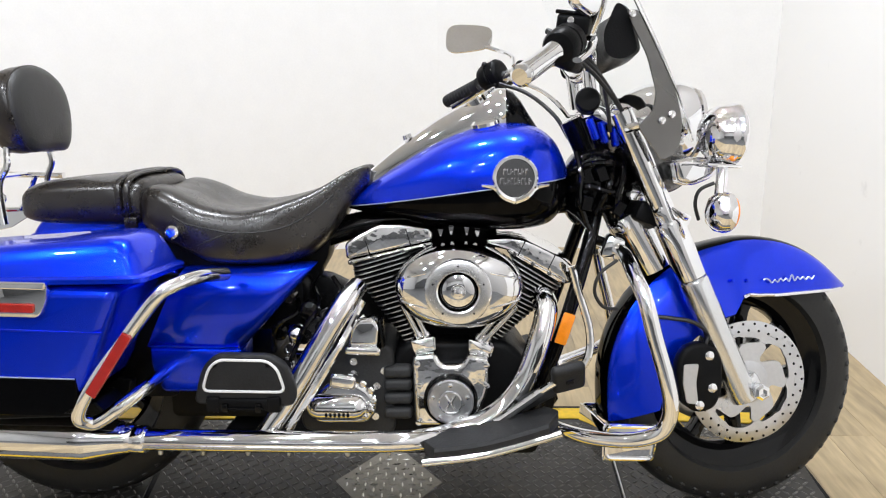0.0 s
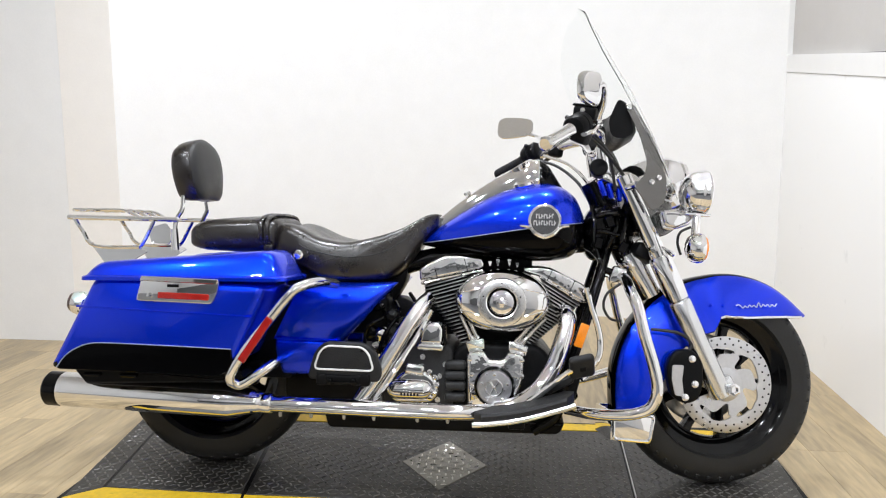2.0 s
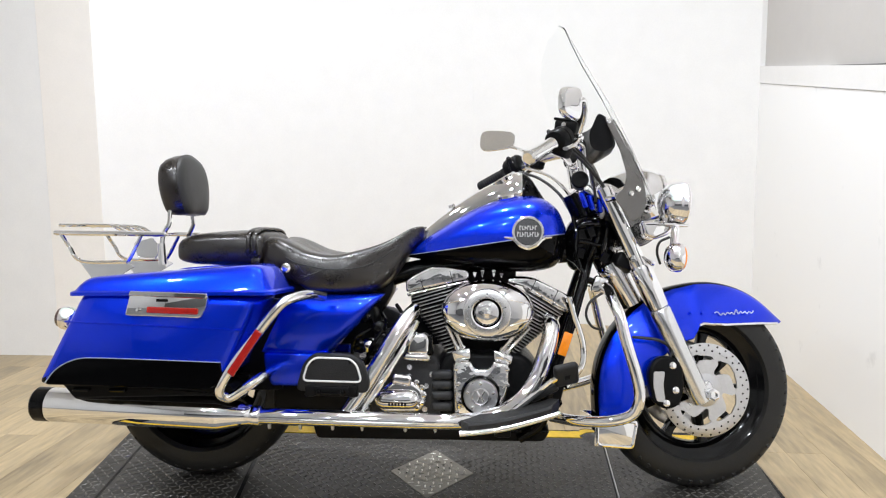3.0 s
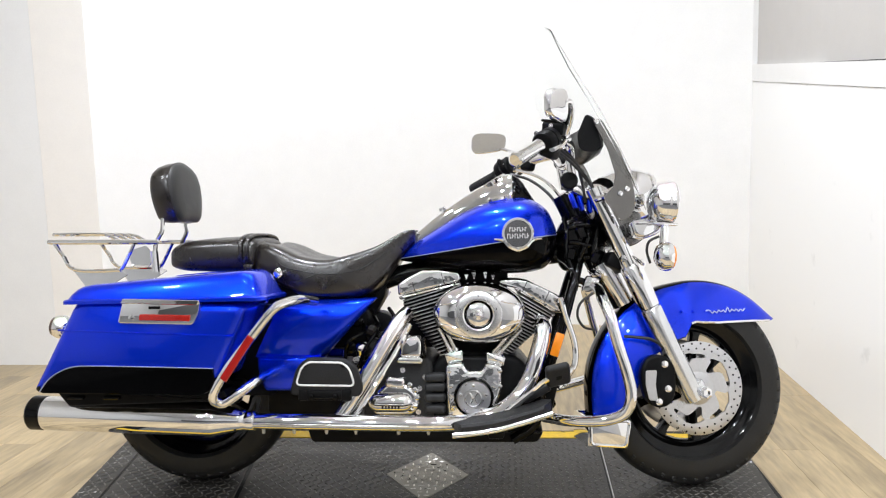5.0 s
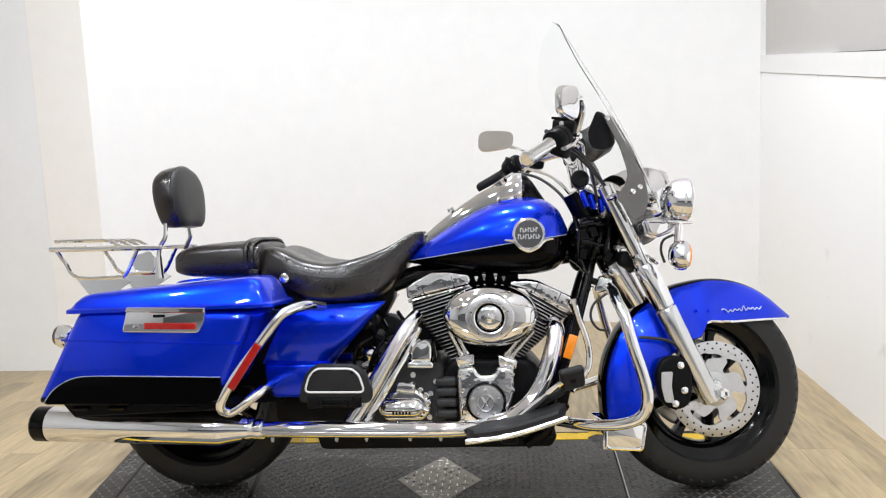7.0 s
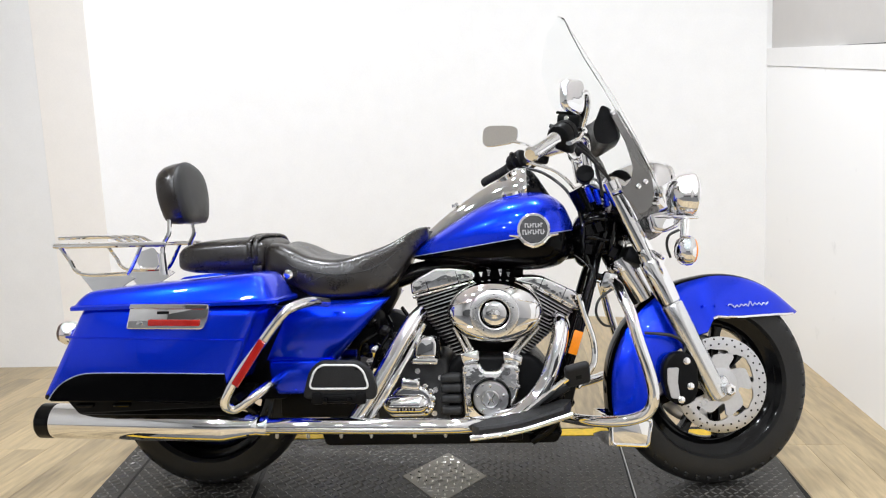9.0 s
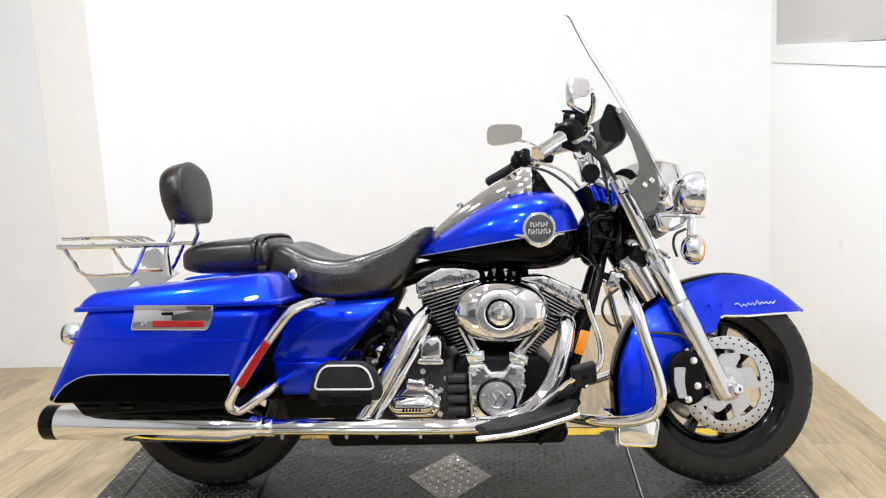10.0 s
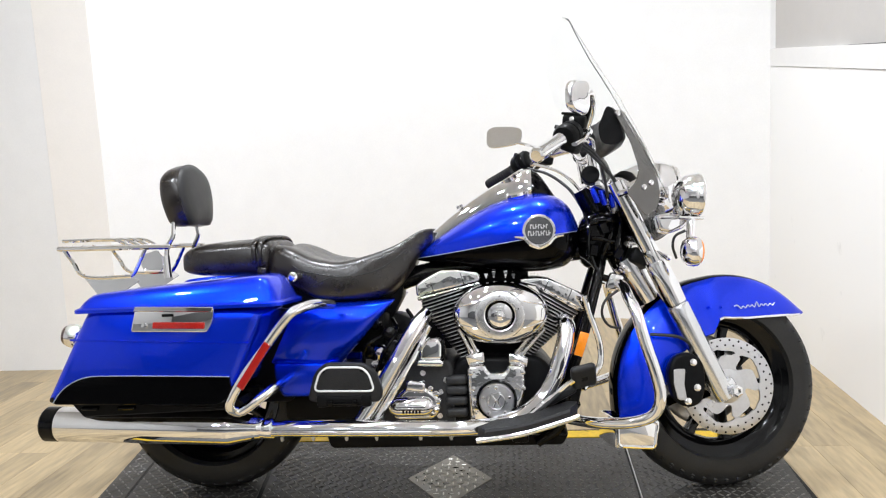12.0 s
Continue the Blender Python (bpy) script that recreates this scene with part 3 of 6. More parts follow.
for s in (-1, 1):
    for bx, bz in ((0.784, 0.54), (0.821, 0.539)):
        front("fender_bolt", lathe([(0.0045, -0.004), (0.0045, 0.002), (0.002, 0.003)], (bx, s * 0.0845, bz), (0, s, 0), 10), BLUE, fender)
# script along the fender side
for s in (-1, 1):
    front("fender_script", tube([(0.990 - 0.0072 * k, s * 0.0850, 0.542 + (0.0042, -0.0040, 0.0022, -0.0042, 0.0034, -0.0020)[k % 6] - 0.0004 * k + (0.009 if k in (17, 8) else 0)) for k in range(19)], 0.0020, 6, n=3), PIN, fender, "silver script emblem")

# tank
TOP = [(-0.118, 0.732), (-0.07, 0.772), (0.0, 0.818), (0.1, 0.876), (0.19, 0.910), (0.275, 0.921), (0.335, 0.908), (0.378, 0.872), (0.398, 0.825)]
MID = [(-0.118, 0.726), (0.013, 0.745), (0.185, 0.771), (0.286, 0.785), (0.398, 0.797)]
LOW = [(-0.118, 0.720), (-0.03, 0.706), (0.06, 0.694), (0.15, 0.680), (0.265, 0.674), (0.35, 0.685), (0.385, 0.712), (0.398, 0.745)]
WID = [(-0.118, 0.035), (-0.06, 0.085), (0.0, 0.120), (0.1, 0.160), (0.2, 0.187), (0.29, 0.196), (0.35, 0.180), (0.385, 0.140), (0.398, 0.105)]


def tank_section(x):
    t, m, b, w = (curve_at(k, x) for k in (TOP, MID, LOW, WID))
    half = []
    for k in range(15):
        a = math.pi / 2 * (1 - k / 14)
        half.append((w * spow(math.cos(a), 0.72), m + (t - m) * spow(math.sin(a), 0.78)))
    for k in range(1, 11):
        a = math.pi / 2 * k / 10
        half.append((w * spow(math.cos(a), 0.45), m - (m - b) * spow(math.sin(a), 0.9)))
    return half


def tank_mesh():
    bm = bmesh.new()
    rings = []
    xs = [-0.118 + 0.516 * k / 48 for k in range(49)]
    for x in xs:
        half = tank_section(x)
        rings.append([(x, -y, z) for y, z in half] + [(x, y, z) for y, z in half[-2:0:-1]])
    rows = [[bm.verts.new(p) for p in ring] for ring in rings]
    n = len(rows[0])
    for a, b in zip(rows, rows[1:]):
        for i in range(n):
            j = (i + 1) % n
            f = bm.faces.new((a[i], a[j], b[j], b[i]))
            f.material_index = 1 if 14 <= i < n - 14 else 0
    bm.faces.new(rows[0])
    bm.faces.new(rows[-1]).material_index = 1
    return bm


tank = part("fuel_tank", tank_mesh(), [BLUE, BLACK_PAINT], bike, "two-tone blue over black fuel tank", 50)
for s in (-1, 1):
    part("pinstripe", tube([(x, s * (curve_at(WID, x) + 0.0002), curve_at(MID, x)) for x in [-0.11 + 0.5 * k / 20 for k in range(21)]], 0.0014, 6, n=2), PIN, tank, "silver pinstripe")

# console on the tank
CON_TOP = [(-0.075, 0.800), (0.0, 0.862), (0.10, 0.930), (0.18, 0.972), (0.245, 1.000), (0.285, 0.985), (0.325, 0.925), (0.35, 0.890)]


def console_mesh():
    rings = []
    for k in range(25):
        x = -0.075 + 0.425 * k / 24
        t, w = curve_at(CON_TOP, x), curve_at([(-0.075, 0.030), (0.1, 0.050), (0.22, 0.062), (0.3, 0.060), (0.35, 0.040)], x)
        b = curve_at(TOP, x) - 0.035
        rings.append([(x, w * spow(math.cos(a), 0.6), b + (t - b) * spow(math.sin(a), 0.6)) for a in (math.pi * i / 16 for i in range(17))])
    bm = loft(rings)
    for f in bm.faces:
        f.material_index = 1 if f.calc_center_median().x > 0.262 else 0
    return bm


console = part("console", console_mesh(), [CHROME, BLACK_GLOSS], tank, "chrome instrument console")
speedo = part("speedometer", lathe([(0.050, -0.02), (0.051, 0.002), (0.048, 0.005), (0.045, 0.005), (0.044, 0.002)], (0.196, 0, 0.974), (-0.52, 0, 0.85), 36), CHROME, tank, "chrome bezel of the round speedometer")
part("speedometer_face", lathe([(0.0445, 0.0), (0.0445, 0.0022)], (0.196, 0, 0.974), (-0.52, 0, 0.85), 32), BLACK_GLOSS, speedo, "dark speedometer face")
for y in (-0.075, 0.075):
    part("filler_cap", lathe([(0.030, -0.02), (0.031, 0.002), (0.034, 0.006), (0.034, 0.014), (0.028, 0.020)], (0.215, y, 0.908), (-0.2, y * 2, 0.97), 28), CHROME, tank, "chrome fuel filler cap")
part("dash_screw", lathe([(0.012, 0), (0.010, 0.010)], (0.03, -0.02, 0.885), (-0.3, -0.2, 0.9), 12), CHROME, tank)


# round tank badge with its wings
def badge(s):
    y = s * 0.197
    b = part("tank_badge", lathe([(0.049, -0.006), (0.049, 0.004), (0.046, 0.007), (0.041, 0.007), (0.040, 0.004)], (0.276, y, 0.802), (0, s, 0.05), 40), CHROME, bike, "round chrome tank badge with a black centre")
    part("badge_field", lathe([(0.040, 0), (0.040, 0.0055)], (0.276, y, 0.802), (0, s, 0.05), 32), BADGE_DARK, b, "dark polished badge centre")
    for zz, hw, count, tall in ((0.8145, 0.027, 7, 0.0135), (0.7945, 0.034, 9, 0.0150)):
        for k in range(count):
            x = 0.276 - hw + hw * 2 * (k + 0.5) / count
            bar = box((hw * 0.80 / count, 0.0040, tall), pose(x - hw * 0.42 / count, y + s * 0.0055, zz), 0.0007, 1)
            box((hw * 1.45 / count, 0.0038, tall * 0.30), pose(x + hw * 0.18 / count, y + s * 0.0055, zz + tall * (0.36, -0.36, 0.0)[k % 3]), 0.0006, 1, bar)
            part("badge_bar", bar, CHROME, b)
    for w in (-1, 1):
        part("badge_wing", tube([(0.276, y + s * 0.005, 0.752), (0.276 + w * 0.024, y + s * 0.006, 0.762), (0.276 + w * 0.045, y + s * 0.004, 0.781), (0.276 + w * 0.072, y + s * 0.001, 0.786)], [0.008, 0.008, 0.006, 0.003], 8), CHROME, b)


badge(-1)
badge(1)


# seats
def pad(top, low, wid, x0, x1, n=30, dish=0.0, ptop=0.5, plow=0.6, mid=0.45):
    rings = []
    for k in range(n + 1):
        u = k / n
        x = x0 + (x1 - x0) * (0.5 - 0.5 * math.cos(math.pi * u))
        e = min(1.0, 3.2 * u, 3.2 * (1 - u))
        e = math.sqrt(max(0.02, 1 - (1 - e) ** 2))
        t, b, w = curve_at(top, x), curve_at(low, x), curve_at(wid, x)
        m = b + (t - b) * mid
        t, b, w = m + (t - m) * (0.35 + 0.65 * e), m + (b - m) * (0.35 + 0.65 * e), w * (0.55 + 0.45 * e)
        ring = []
        for i in range(36):
            a = 2 * math.pi * i / 36
            c, s = math.cos(a), math.sin(a)
            z = m + ((t - m) * spow(s, ptop) if s > 0 else (m - b) * spow(s, plow))
            if s > 0:
                z -= dish * (1 - min(1, abs(c) * 1.25)) * 0.5
            ring.append((x, w * spow(c, 0.62), z))
        rings.append(ring)
    return loft(rings)


ST = [(-0.575, 0.790), (-0.555, 0.806), (-0.525, 0.802), (-0.48, 0.784), (-0.43, 0.760), (-0.385, 0.749), (-0.34, 0.744), (-0.264, 0.758), (-0.172, 0.789), (-0.098, 0.829), (-0.055, 0.839)]
SL = [(-0.575, 0.675), (-0.50, 0.648), (-0.45, 0.626), (-0.407, 0.606), (-0.266, 0.601), (-0.20, 0.613), (-0.15, 0.662), (-0.10, 0.735), (-0.055, 0.775)]
SW = [(-0.575, 0.168), (-0.48, 0.192), (-0.36, 0.200), (-0.27, 0.188), (-0.18, 0.135), (-0.10, 0.080), (-0.055, 0.055)]
seat = part("seat", pad(ST, SL, SW, -0.578, -0.058, 44, dish=0.044, plow=0.36), LEATHER, bike, "black vinyl rider seat", 60)


def seat_side(x, z):
    """Half width of the rider seat at that height."""
    hi, lo = curve_at(ST, x), curve_at(SL, x)
    m = lo + (hi - lo) * 0.45
    s = min(0.98, ((z - m) / (hi - m)) ** 2.0 if z > m else ((m - z) / (m - lo)) ** (1 / 0.36))
    return curve_at(SW, x) * (1 - s * s) ** 0.31


for line in ([(-0.480, 0.722), (-0.452, 0.707), (-0.401, 0.695), (-0.35, 0.686), (-0.292, 0.686), (-0.234, 0.695), (-0.182, 0.722), (-0.136, 0.760)], [(-0.443, 0.648), (-0.4, 0.668), (-0.347, 0.687)]):
    part("seat_seam", tube([(x, 0.0014 - seat_side(x, z), z) for x, z in line], 0.0026, 8), PLASTIC, seat, "dark stitched seam of the seat")
PT = [(-0.87, 0.782), (-0.84, 0.794), (-0.725, 0.806), (-0.60, 0.810), (-0.53, 0.802)]
PL = [(-0.87, 0.700), (-0.80, 0.694), (-0.6, 0.690), (-0.53, 0.690)]
PW = [(-0.87, 0.130), (-0.80, 0.150), (-0.65, 0.160), (-0.53, 0.160)]
part("passenger_seat", pad(PT, PL, PW, -0.872, -0.560, 30, ptop=0.42, plow=0.42), LEATHER, bike, "black vinyl passenger pillion pad", 60)
part("seat_piping", tube([(x, -curve_at(PW, x) * 0.90, curve_at(PL, x) + (curve_at(PT, x) - curve_at(PL, x)) * 0.80) for x in (-0.845, -0.80, -0.72, -0.66, -0.61)], 0.0032, 8), LEATHER, seat)
for x in (-0.612, -0.592):
    t, b, w = curve_at(PT, x), 0.700, 0.165
    part("seat_strap", tube([(x, w * spow(math.cos(a), 0.62), (t + b) / 2 + 0.004 + (t - b) / 2 * spow(math.sin(a), 0.5)) for a in (math.pi * (-0.08 + 1.16 * i / 22) for i in range(23))], 0.008, 8, n=2, flat=0.7), LEATHER, seat, "black vinyl hold-down strap")
part("strap_end", box((0.030, 0.010, 0.026), pose(-0.585, -0.168, 0.706, 4, 0, 0), 0.004, 2), LEATHER, seat, "folded end of the seat strap")
part("seat_bolt", lathe([(0.008, -0.04), (0.015, -0.002), (0.015, 0.004), (0.010, 0.009), (0.003, 0.009)], (-0.474, -0.212, 0.690), (0, -1, 0.1), 20), CHROME, seat, "chrome seat stud")

part("seat_pan", slab(rounded([(-0.54, 0.616), (-0.46, 0.600), (-0.262, 0.600), (-0.255, 0.640), (-0.54, 0.670)], 0.012), -0.150, 0.150, 0.006, 2), BLACK_METAL, bike, "black seat pan")
part("frame_gusset", slab(rounded([(-0.30, 0.50), (-0.225, 0.50), (-0.168, 0.60), (-0.160, 0.650), (-0.30, 0.655)], 0.012), -0.030, 0.050, 0.006, 2), BLACK_METAL, bike, "black frame gusset below the seat")

# backrest
def backrest_mesh():
    rings = []
    outline = [(0.0, -0.098), (0.080, -0.098), (0.112, -0.055), (0.126, 0.005), (0.114, 0.058), (0.072, 0.092), (0.0, 0.106)]
    full = outline + [(-y, z) for y, z in outline[-2:0:-1]]
    line = closed_line(full, 4)
    for d, s in ((-0.056, 0.60), (-0.053, 0.76), (-0.045, 0.88), (-0.030, 0.96), (-0.008, 1.0), (0.012, 1.0), (0.025, 0.985), (0.033, 0.92), (0.039, 0.78), (0.043, 0.5)):
        rings.append([(d, y * s, z * s) for y, z in line])
    bm = bmesh.new()
    add_rings(bm, rings)
    bm.faces.ensure_lookup_table()
    for f in bm.faces:
        if f.calc_center_median().x > 0.020:
            f.material_index = 1
    return bm


bm = backrest_mesh()
bmesh.ops.transform(bm, matrix=pose(-0.888, 0, 0.960, 0, -7, 0), verts=bm.verts)
backrest = part("backrest_pad", bm, [LEATHER, GREY_VINYL], bike, "black padded passenger backrest", 50)
bm = tube([(0.023, y * 0.985, z * 0.985) for y, z in closed_line([(0.0, -0.098), (0.080, -0.098), (0.112, -0.055), (0.126, 0.005), (0.114, 0.058), (0.072, 0.092), (0.0, 0.106), (-0.072, 0.092), (-0.114, 0.058), (-0.126, 0.005), (-0.112, -0.055), (-0.080, -0.098)], 4)], 0.0024, 6, n=1)
bmesh.ops.transform(bm, matrix=pose(-0.888, 0, 0.960, 0, -7, 0), verts=bm.verts)
part("piping", bm, LEATHER, backrest)
for s in (-1, 1):
    part("sissy_bar", tube([(-0.900, s * 0.085, 0.90), (-0.905, s * 0.088, 0.865), (-0.905, s * 0.095, 0.83), (-0.925, s * 0.100, 0.785), (-0.925, s * 0.105, 0.70)], 0.0075, 10), CHROME, bike, "chrome backrest upright")
    part("upright_sleeve", tube([(-0.928, s * 0.106, 0.765), (-0.922, s * 0.107, 0.695)], 0.013, 12, smooth=False), CHROME, bike, "chrome docking sleeve")

# luggage rack
rack = part("luggage_rack", tube([(-0.90, -0.135, 0.795), (-1.0, -0.14, 0.797), (-1.24, -0.14, 0.800), (-1.275, -0.11, 0.801), (-1.275, 0.11, 0.801), (-1.24, 0.14, 0.800), (-1.0, 0.14, 0.797), (-0.90, 0.135, 0.795)], 0.0085, 10), CHROME, bike, "chrome tubular luggage rack")
for y in (-0.09, -0.03, 0.03, 0.09):
    part("rack_rail", tube([(-1.29, y, 0.826), (-1.15, y, 0.826), (-1.10, y, 0.822), (-1.06, y, 0.802)], 0.006, 8), CHROME, rack)
part("rack_rail", tube([(-1.285, -0.095, 0.826), (-1.285, 0.095, 0.826)], 0.006, 8, smooth=False), CHROME, rack)
for x in (-1.24, -1.12, -1.0):
    part("rack_crossbar", tube([(x, -0.14, 0.800), (x, 0.14, 0.800)], 0.006, 8, smooth=False), CHROME, rack)
for s in (-1, 1):
    part("rack_stay", tube([(-1.255, s * 0.14, 0.797), (-1.225, s * 0.14, 0.755), (-1.185, s * 0.14, 0.708), (-1.05, s * 0.14, 0.704), (-1.02, s * 0.14, 0.715), (-0.98, s * 0.14, 0.790)], 0.0065, 8), CHROME, rack)
    part("rack_gusset", slab(rounded([(-1.19, 0.706), (-1.02, 0.700), (-1.0, 0.690), (-1.06, 0.655), (-1.14, 0.640)], 0.006), s * 0.138, s * 0.142, 0.001, 1), CHROME, rack, "chrome rack side plate")
part("rack_plate", slab(rounded([(-1.10, 0.765), (-1.03, 0.785), (-1.0, 0.745), (-1.02, 0.708), (-1.08, 0.705)], 0.008), 0.04, 0.044, 0.001, 1), CHROME, rack)

# rear fender
RK = [(15, 0.345, 0.10, 0.10), (60, 0.352, 0.108, 0.12), (110, 0.352, 0.108, 0.12), (160, 0.350, 0.108, 0.12), (178, 0.348, 0.105, 0.11)]
part("rear_fender", fender_mesh(RW, RK, 0.004, 36), BLUE, bike, "deep blue metallic rear fender")


# saddlebags
def bag_body(s):
    low = [(-1.158, 0.360), (-1.020, 0.628), (-0.500, 0.612), (-0.600, 0.372), (-0.640, 0.345), (-1.135, 0.352)]
    rings = []
    for y, inset in ((0.19, 0.03), (0.20, 0.008), (0.23, 0.0), (0.38, 0.0), (0.405, 0.003), (0.418, 0.012), (0.424, 0.030)):
        cx, cz = -0.84, 0.49
        ring = []
        for x, z in rounded(low, 0.03, 4):
            d = Vector((cx - x, cz - z))
            d = d.normalized() * inset
            ring.append((x + d.x, s * y, z + d.y))
        rings.append(ring)
    return loft(rings)


def bag_lid(s):
    levels = ((0.000, 0.000, 0.0), (0.009, 0.000, 0.0), (0.012, 0.003, 0.0), (0.014, 0.010, 0.0), (0.046, 0.020, 0.45), (0.072, 0.031, 0.85), (0.082, 0.041, 0.96), (0.086, 0.056, 1.0))
    rings = []
    for h, inset, slope in levels:
        ring = []
        base = [(-1.060 + inset * 0.9, 0.432 - inset), (-0.448 - inset * 1.5, 0.432 - inset), (-0.430 - inset * 1.5, 0.238 + inset * 0.2), (-1.050 + inset * 0.9, 0.185 + inset * 0.2)]
        for x, y in rounded(base, 0.035, 4):
            z = 0.622 + h - slope * max(0.0, (-0.50 - x)) * 0.062 - slope * max(0.0, -0.93 - x) * 0.04 - (x + 0.5) * -0.010
            ring.append((x, s * y, z))
        rings.append(ring)
    return loft(rings)


def saddlebag(s):
    body = bag_body(s)
    for f in body.faces:
        if f.calc_center_median().z < 0.40:
            f.material_index = 1
    bag = part("saddlebag", body, [BLUE, BLACK_PAINT], bike, "hard blue and black saddlebag", 40)
    part("lid", bag_lid(s), BLUE, bag, "blue saddlebag lid", 40)
    edge = smooth_line([(-1.128, 0, 0.362), (-1.105, 0, 0.392), (-1.075, 0, 0.415), (-1.030, 0, 0.433), (-0.970, 0, 0.437), (-0.80, 0, 0.434), (-0.602, 0, 0.429)], 5)
    out = [(p.x, p.z) for p in edge] + [(-0.600, 0.395), (-0.612, 0.368), (-0.640, 0.352), (-1.12, 0.357)]
    part("lower_panel", slab(out, s * 0.412, s * 0.4262, 0.002, 1), BLACK_PAINT, bag, "gloss black lower panel of the saddlebag")
    part("pinstripe", tube([(p.x, s * 0.4262, p.z) for p in edge], 0.0016, 6, n=1), PIN, bag, "silver pinstripe")
    part("body_crease", tube([(-1.068, s * 0.4225, 0.541), (-0.80, s * 0.4235, 0.531), (-0.540, s * 0.4225, 0.521)], 0.003, 6), BLUE, bag)
    plate = part("latch_plate", slab(rounded([(-0.862, 0.630), (-0.632, 0.623), (-0.640, 0.585), (-0.656, 0.556), (-0.880, 0.562)], 0.010), s * 0.421, s * 0.436, 0.003, 2), CHROME, bag, "chrome saddlebag latch plate")
    part("latch_lip", slab(rounded([(-0.862, 0.633), (-0.634, 0.626), (-0.638, 0.612), (-0.868, 0.619)], 0.003), s * 0.434, s * 0.440, 0.002, 1), CHROME, plate)
    part("reflector", slab(rounded([(-0.812, 0.588), (-0.660, 0.584), (-0.662, 0.566), (-0.814, 0.570)], 0.005), s * 0.435, s * 0.441, 0.002, 1), RED_LENS, plate, "red bar reflector")
    part("latch_slot", box((0.034, 0.004, 0.008), pose(-0.768, s * 0.4365, 0.606), 0.001, 1), BLACK_METAL, plate)
    part("lock", lathe([(0.008, 0), (0.008, 0.003), (0.003, 0.004)], (-0.838, s * 0.436, 0.577), (0, s, 0), 14), CHROME, plate)
    part("hinge", box((0.03, 0.012, 0.012), pose(-0.482, s * 0.33, 0.672, 0, 40, 0), 0.003, 1), CHROME, bag)
    for x in (-1.03, -0.92):
        part("bumper", box((0.05, 0.02, 0.010), pose(x, s * 0.402, 0.340), 0.003, 1), BLACK_GLOSS, bag)
    # Added filler keeps the gap above the muffler dark.
    part("gap_filler", slab(rounded([(-1.135, 0.352), (-0.610, 0.350), (-0.585, 0.318), (-1.090, 0.300)], 0.006), s * 0.25, s * 0.345, 0.004, 1), BLACK_METAL, bag, "black filler added to darken the gap under the saddlebag")


for s in (-1, 1):
    part("saddlebag_mount", slab(rounded([(-0.72, 0.30), (-0.50, 0.30), (-0.42, 0.58), (-0.62, 0.60)], 0.02), s * 0.150, s * 0.185, 0.006, 2), BLACK_METAL, bike, "black saddlebag mount and frame rail")
for s in (-1, 1):
    part("muffler_hanger", slab(rounded([(-0.96, 0.31), (-0.60, 0.285), (-0.58, 0.36), (-0.96, 0.365)], 0.01), s * 0.205, s * 0.235, 0.004, 1), BLACK_METAL, bike, "black muffler hanger")
saddlebag(-1)
saddlebag(1)
for s in (-1, 1):
    lampo = part("rear_turn_signal", lathe([(0.028, -0.03), (0.036, -0.02), (0.038, 0.0), (0.036, 0.010)], (-1.178, s * 0.235, 0.530), (-1, 0, 0.1), 24), CHROME, bike, "chrome rear turn signal")
    part("lens", lathe([(0.035, 0), (0.030, 0.012), (0.012, 0.018)], (-1.188, s * 0.235, 0.531), (-1, 0, 0.1), 24), SMOKED, lampo, "smoked turn signal lens")
part("rear_light_bar", tube([(-1.155, -0.235, 0.535), (-1.150, 0, 0.545), (-1.155, 0.235, 0.535)], 0.011, 10), CHROME, bike, "chrome rear lamp bar")
part("tail_lamp", lathe([(0.05, 0), (0.048, 0.03), (0.03, 0.045)], (-1.15, 0, 0.56), (-1, 0, 0.1), 24), RED_LENS, bike, "red tail lamp")


# guard rails round the saddlebags
def bag_guard(s):
    g = part("saddlebag_guard", tube([(-0.345, s * 0.26, 0.606), (-0.37, s * 0.34, 0.617), (-0.405, s * 0.395, 0.609), (-0.435, s * 0.412, 0.588), (-0.503, s * 0.415, 0.504), (-0.556, s * 0.415, 0.438), (-0.600, s * 0.412, 0.372), (-0.612, s * 0.405, 0.338), (-0.598, s * 0.385, 0.320), (-0.575, s * 0.38, 0.328), (-0.540, s * 0.375, 0.352), (-0.512, s * 0.35, 0.372), (-0.500, s * 0.30, 0.380), (-0.497, s * 0.18, 0.382)], 0.0145, 14), CHROME, bike, "chrome saddlebag guard rail")
    d = Vector((-0.570 + 0.486, 0, 0.397 - 0.516)).normalized()
    n = Vector((-d.z, 0, d.x))
    a, b = Vector((-0.487, 0, 0.520)), Vector((-0.572, 0, 0.396))
    w = 0.011
    quad = [(a + n * w), (b + n * w), (b - n * w), (a - n * w)]
    part("reflector_strip", slab(rounded([(p.x, p.z) for p in quad], 0.003), s * 0.424, s * 0.4335, 0.002, 1), RED_LENS, g, "red reflector strip")
    return g


bag_guard(-1)
bag_guard(1)


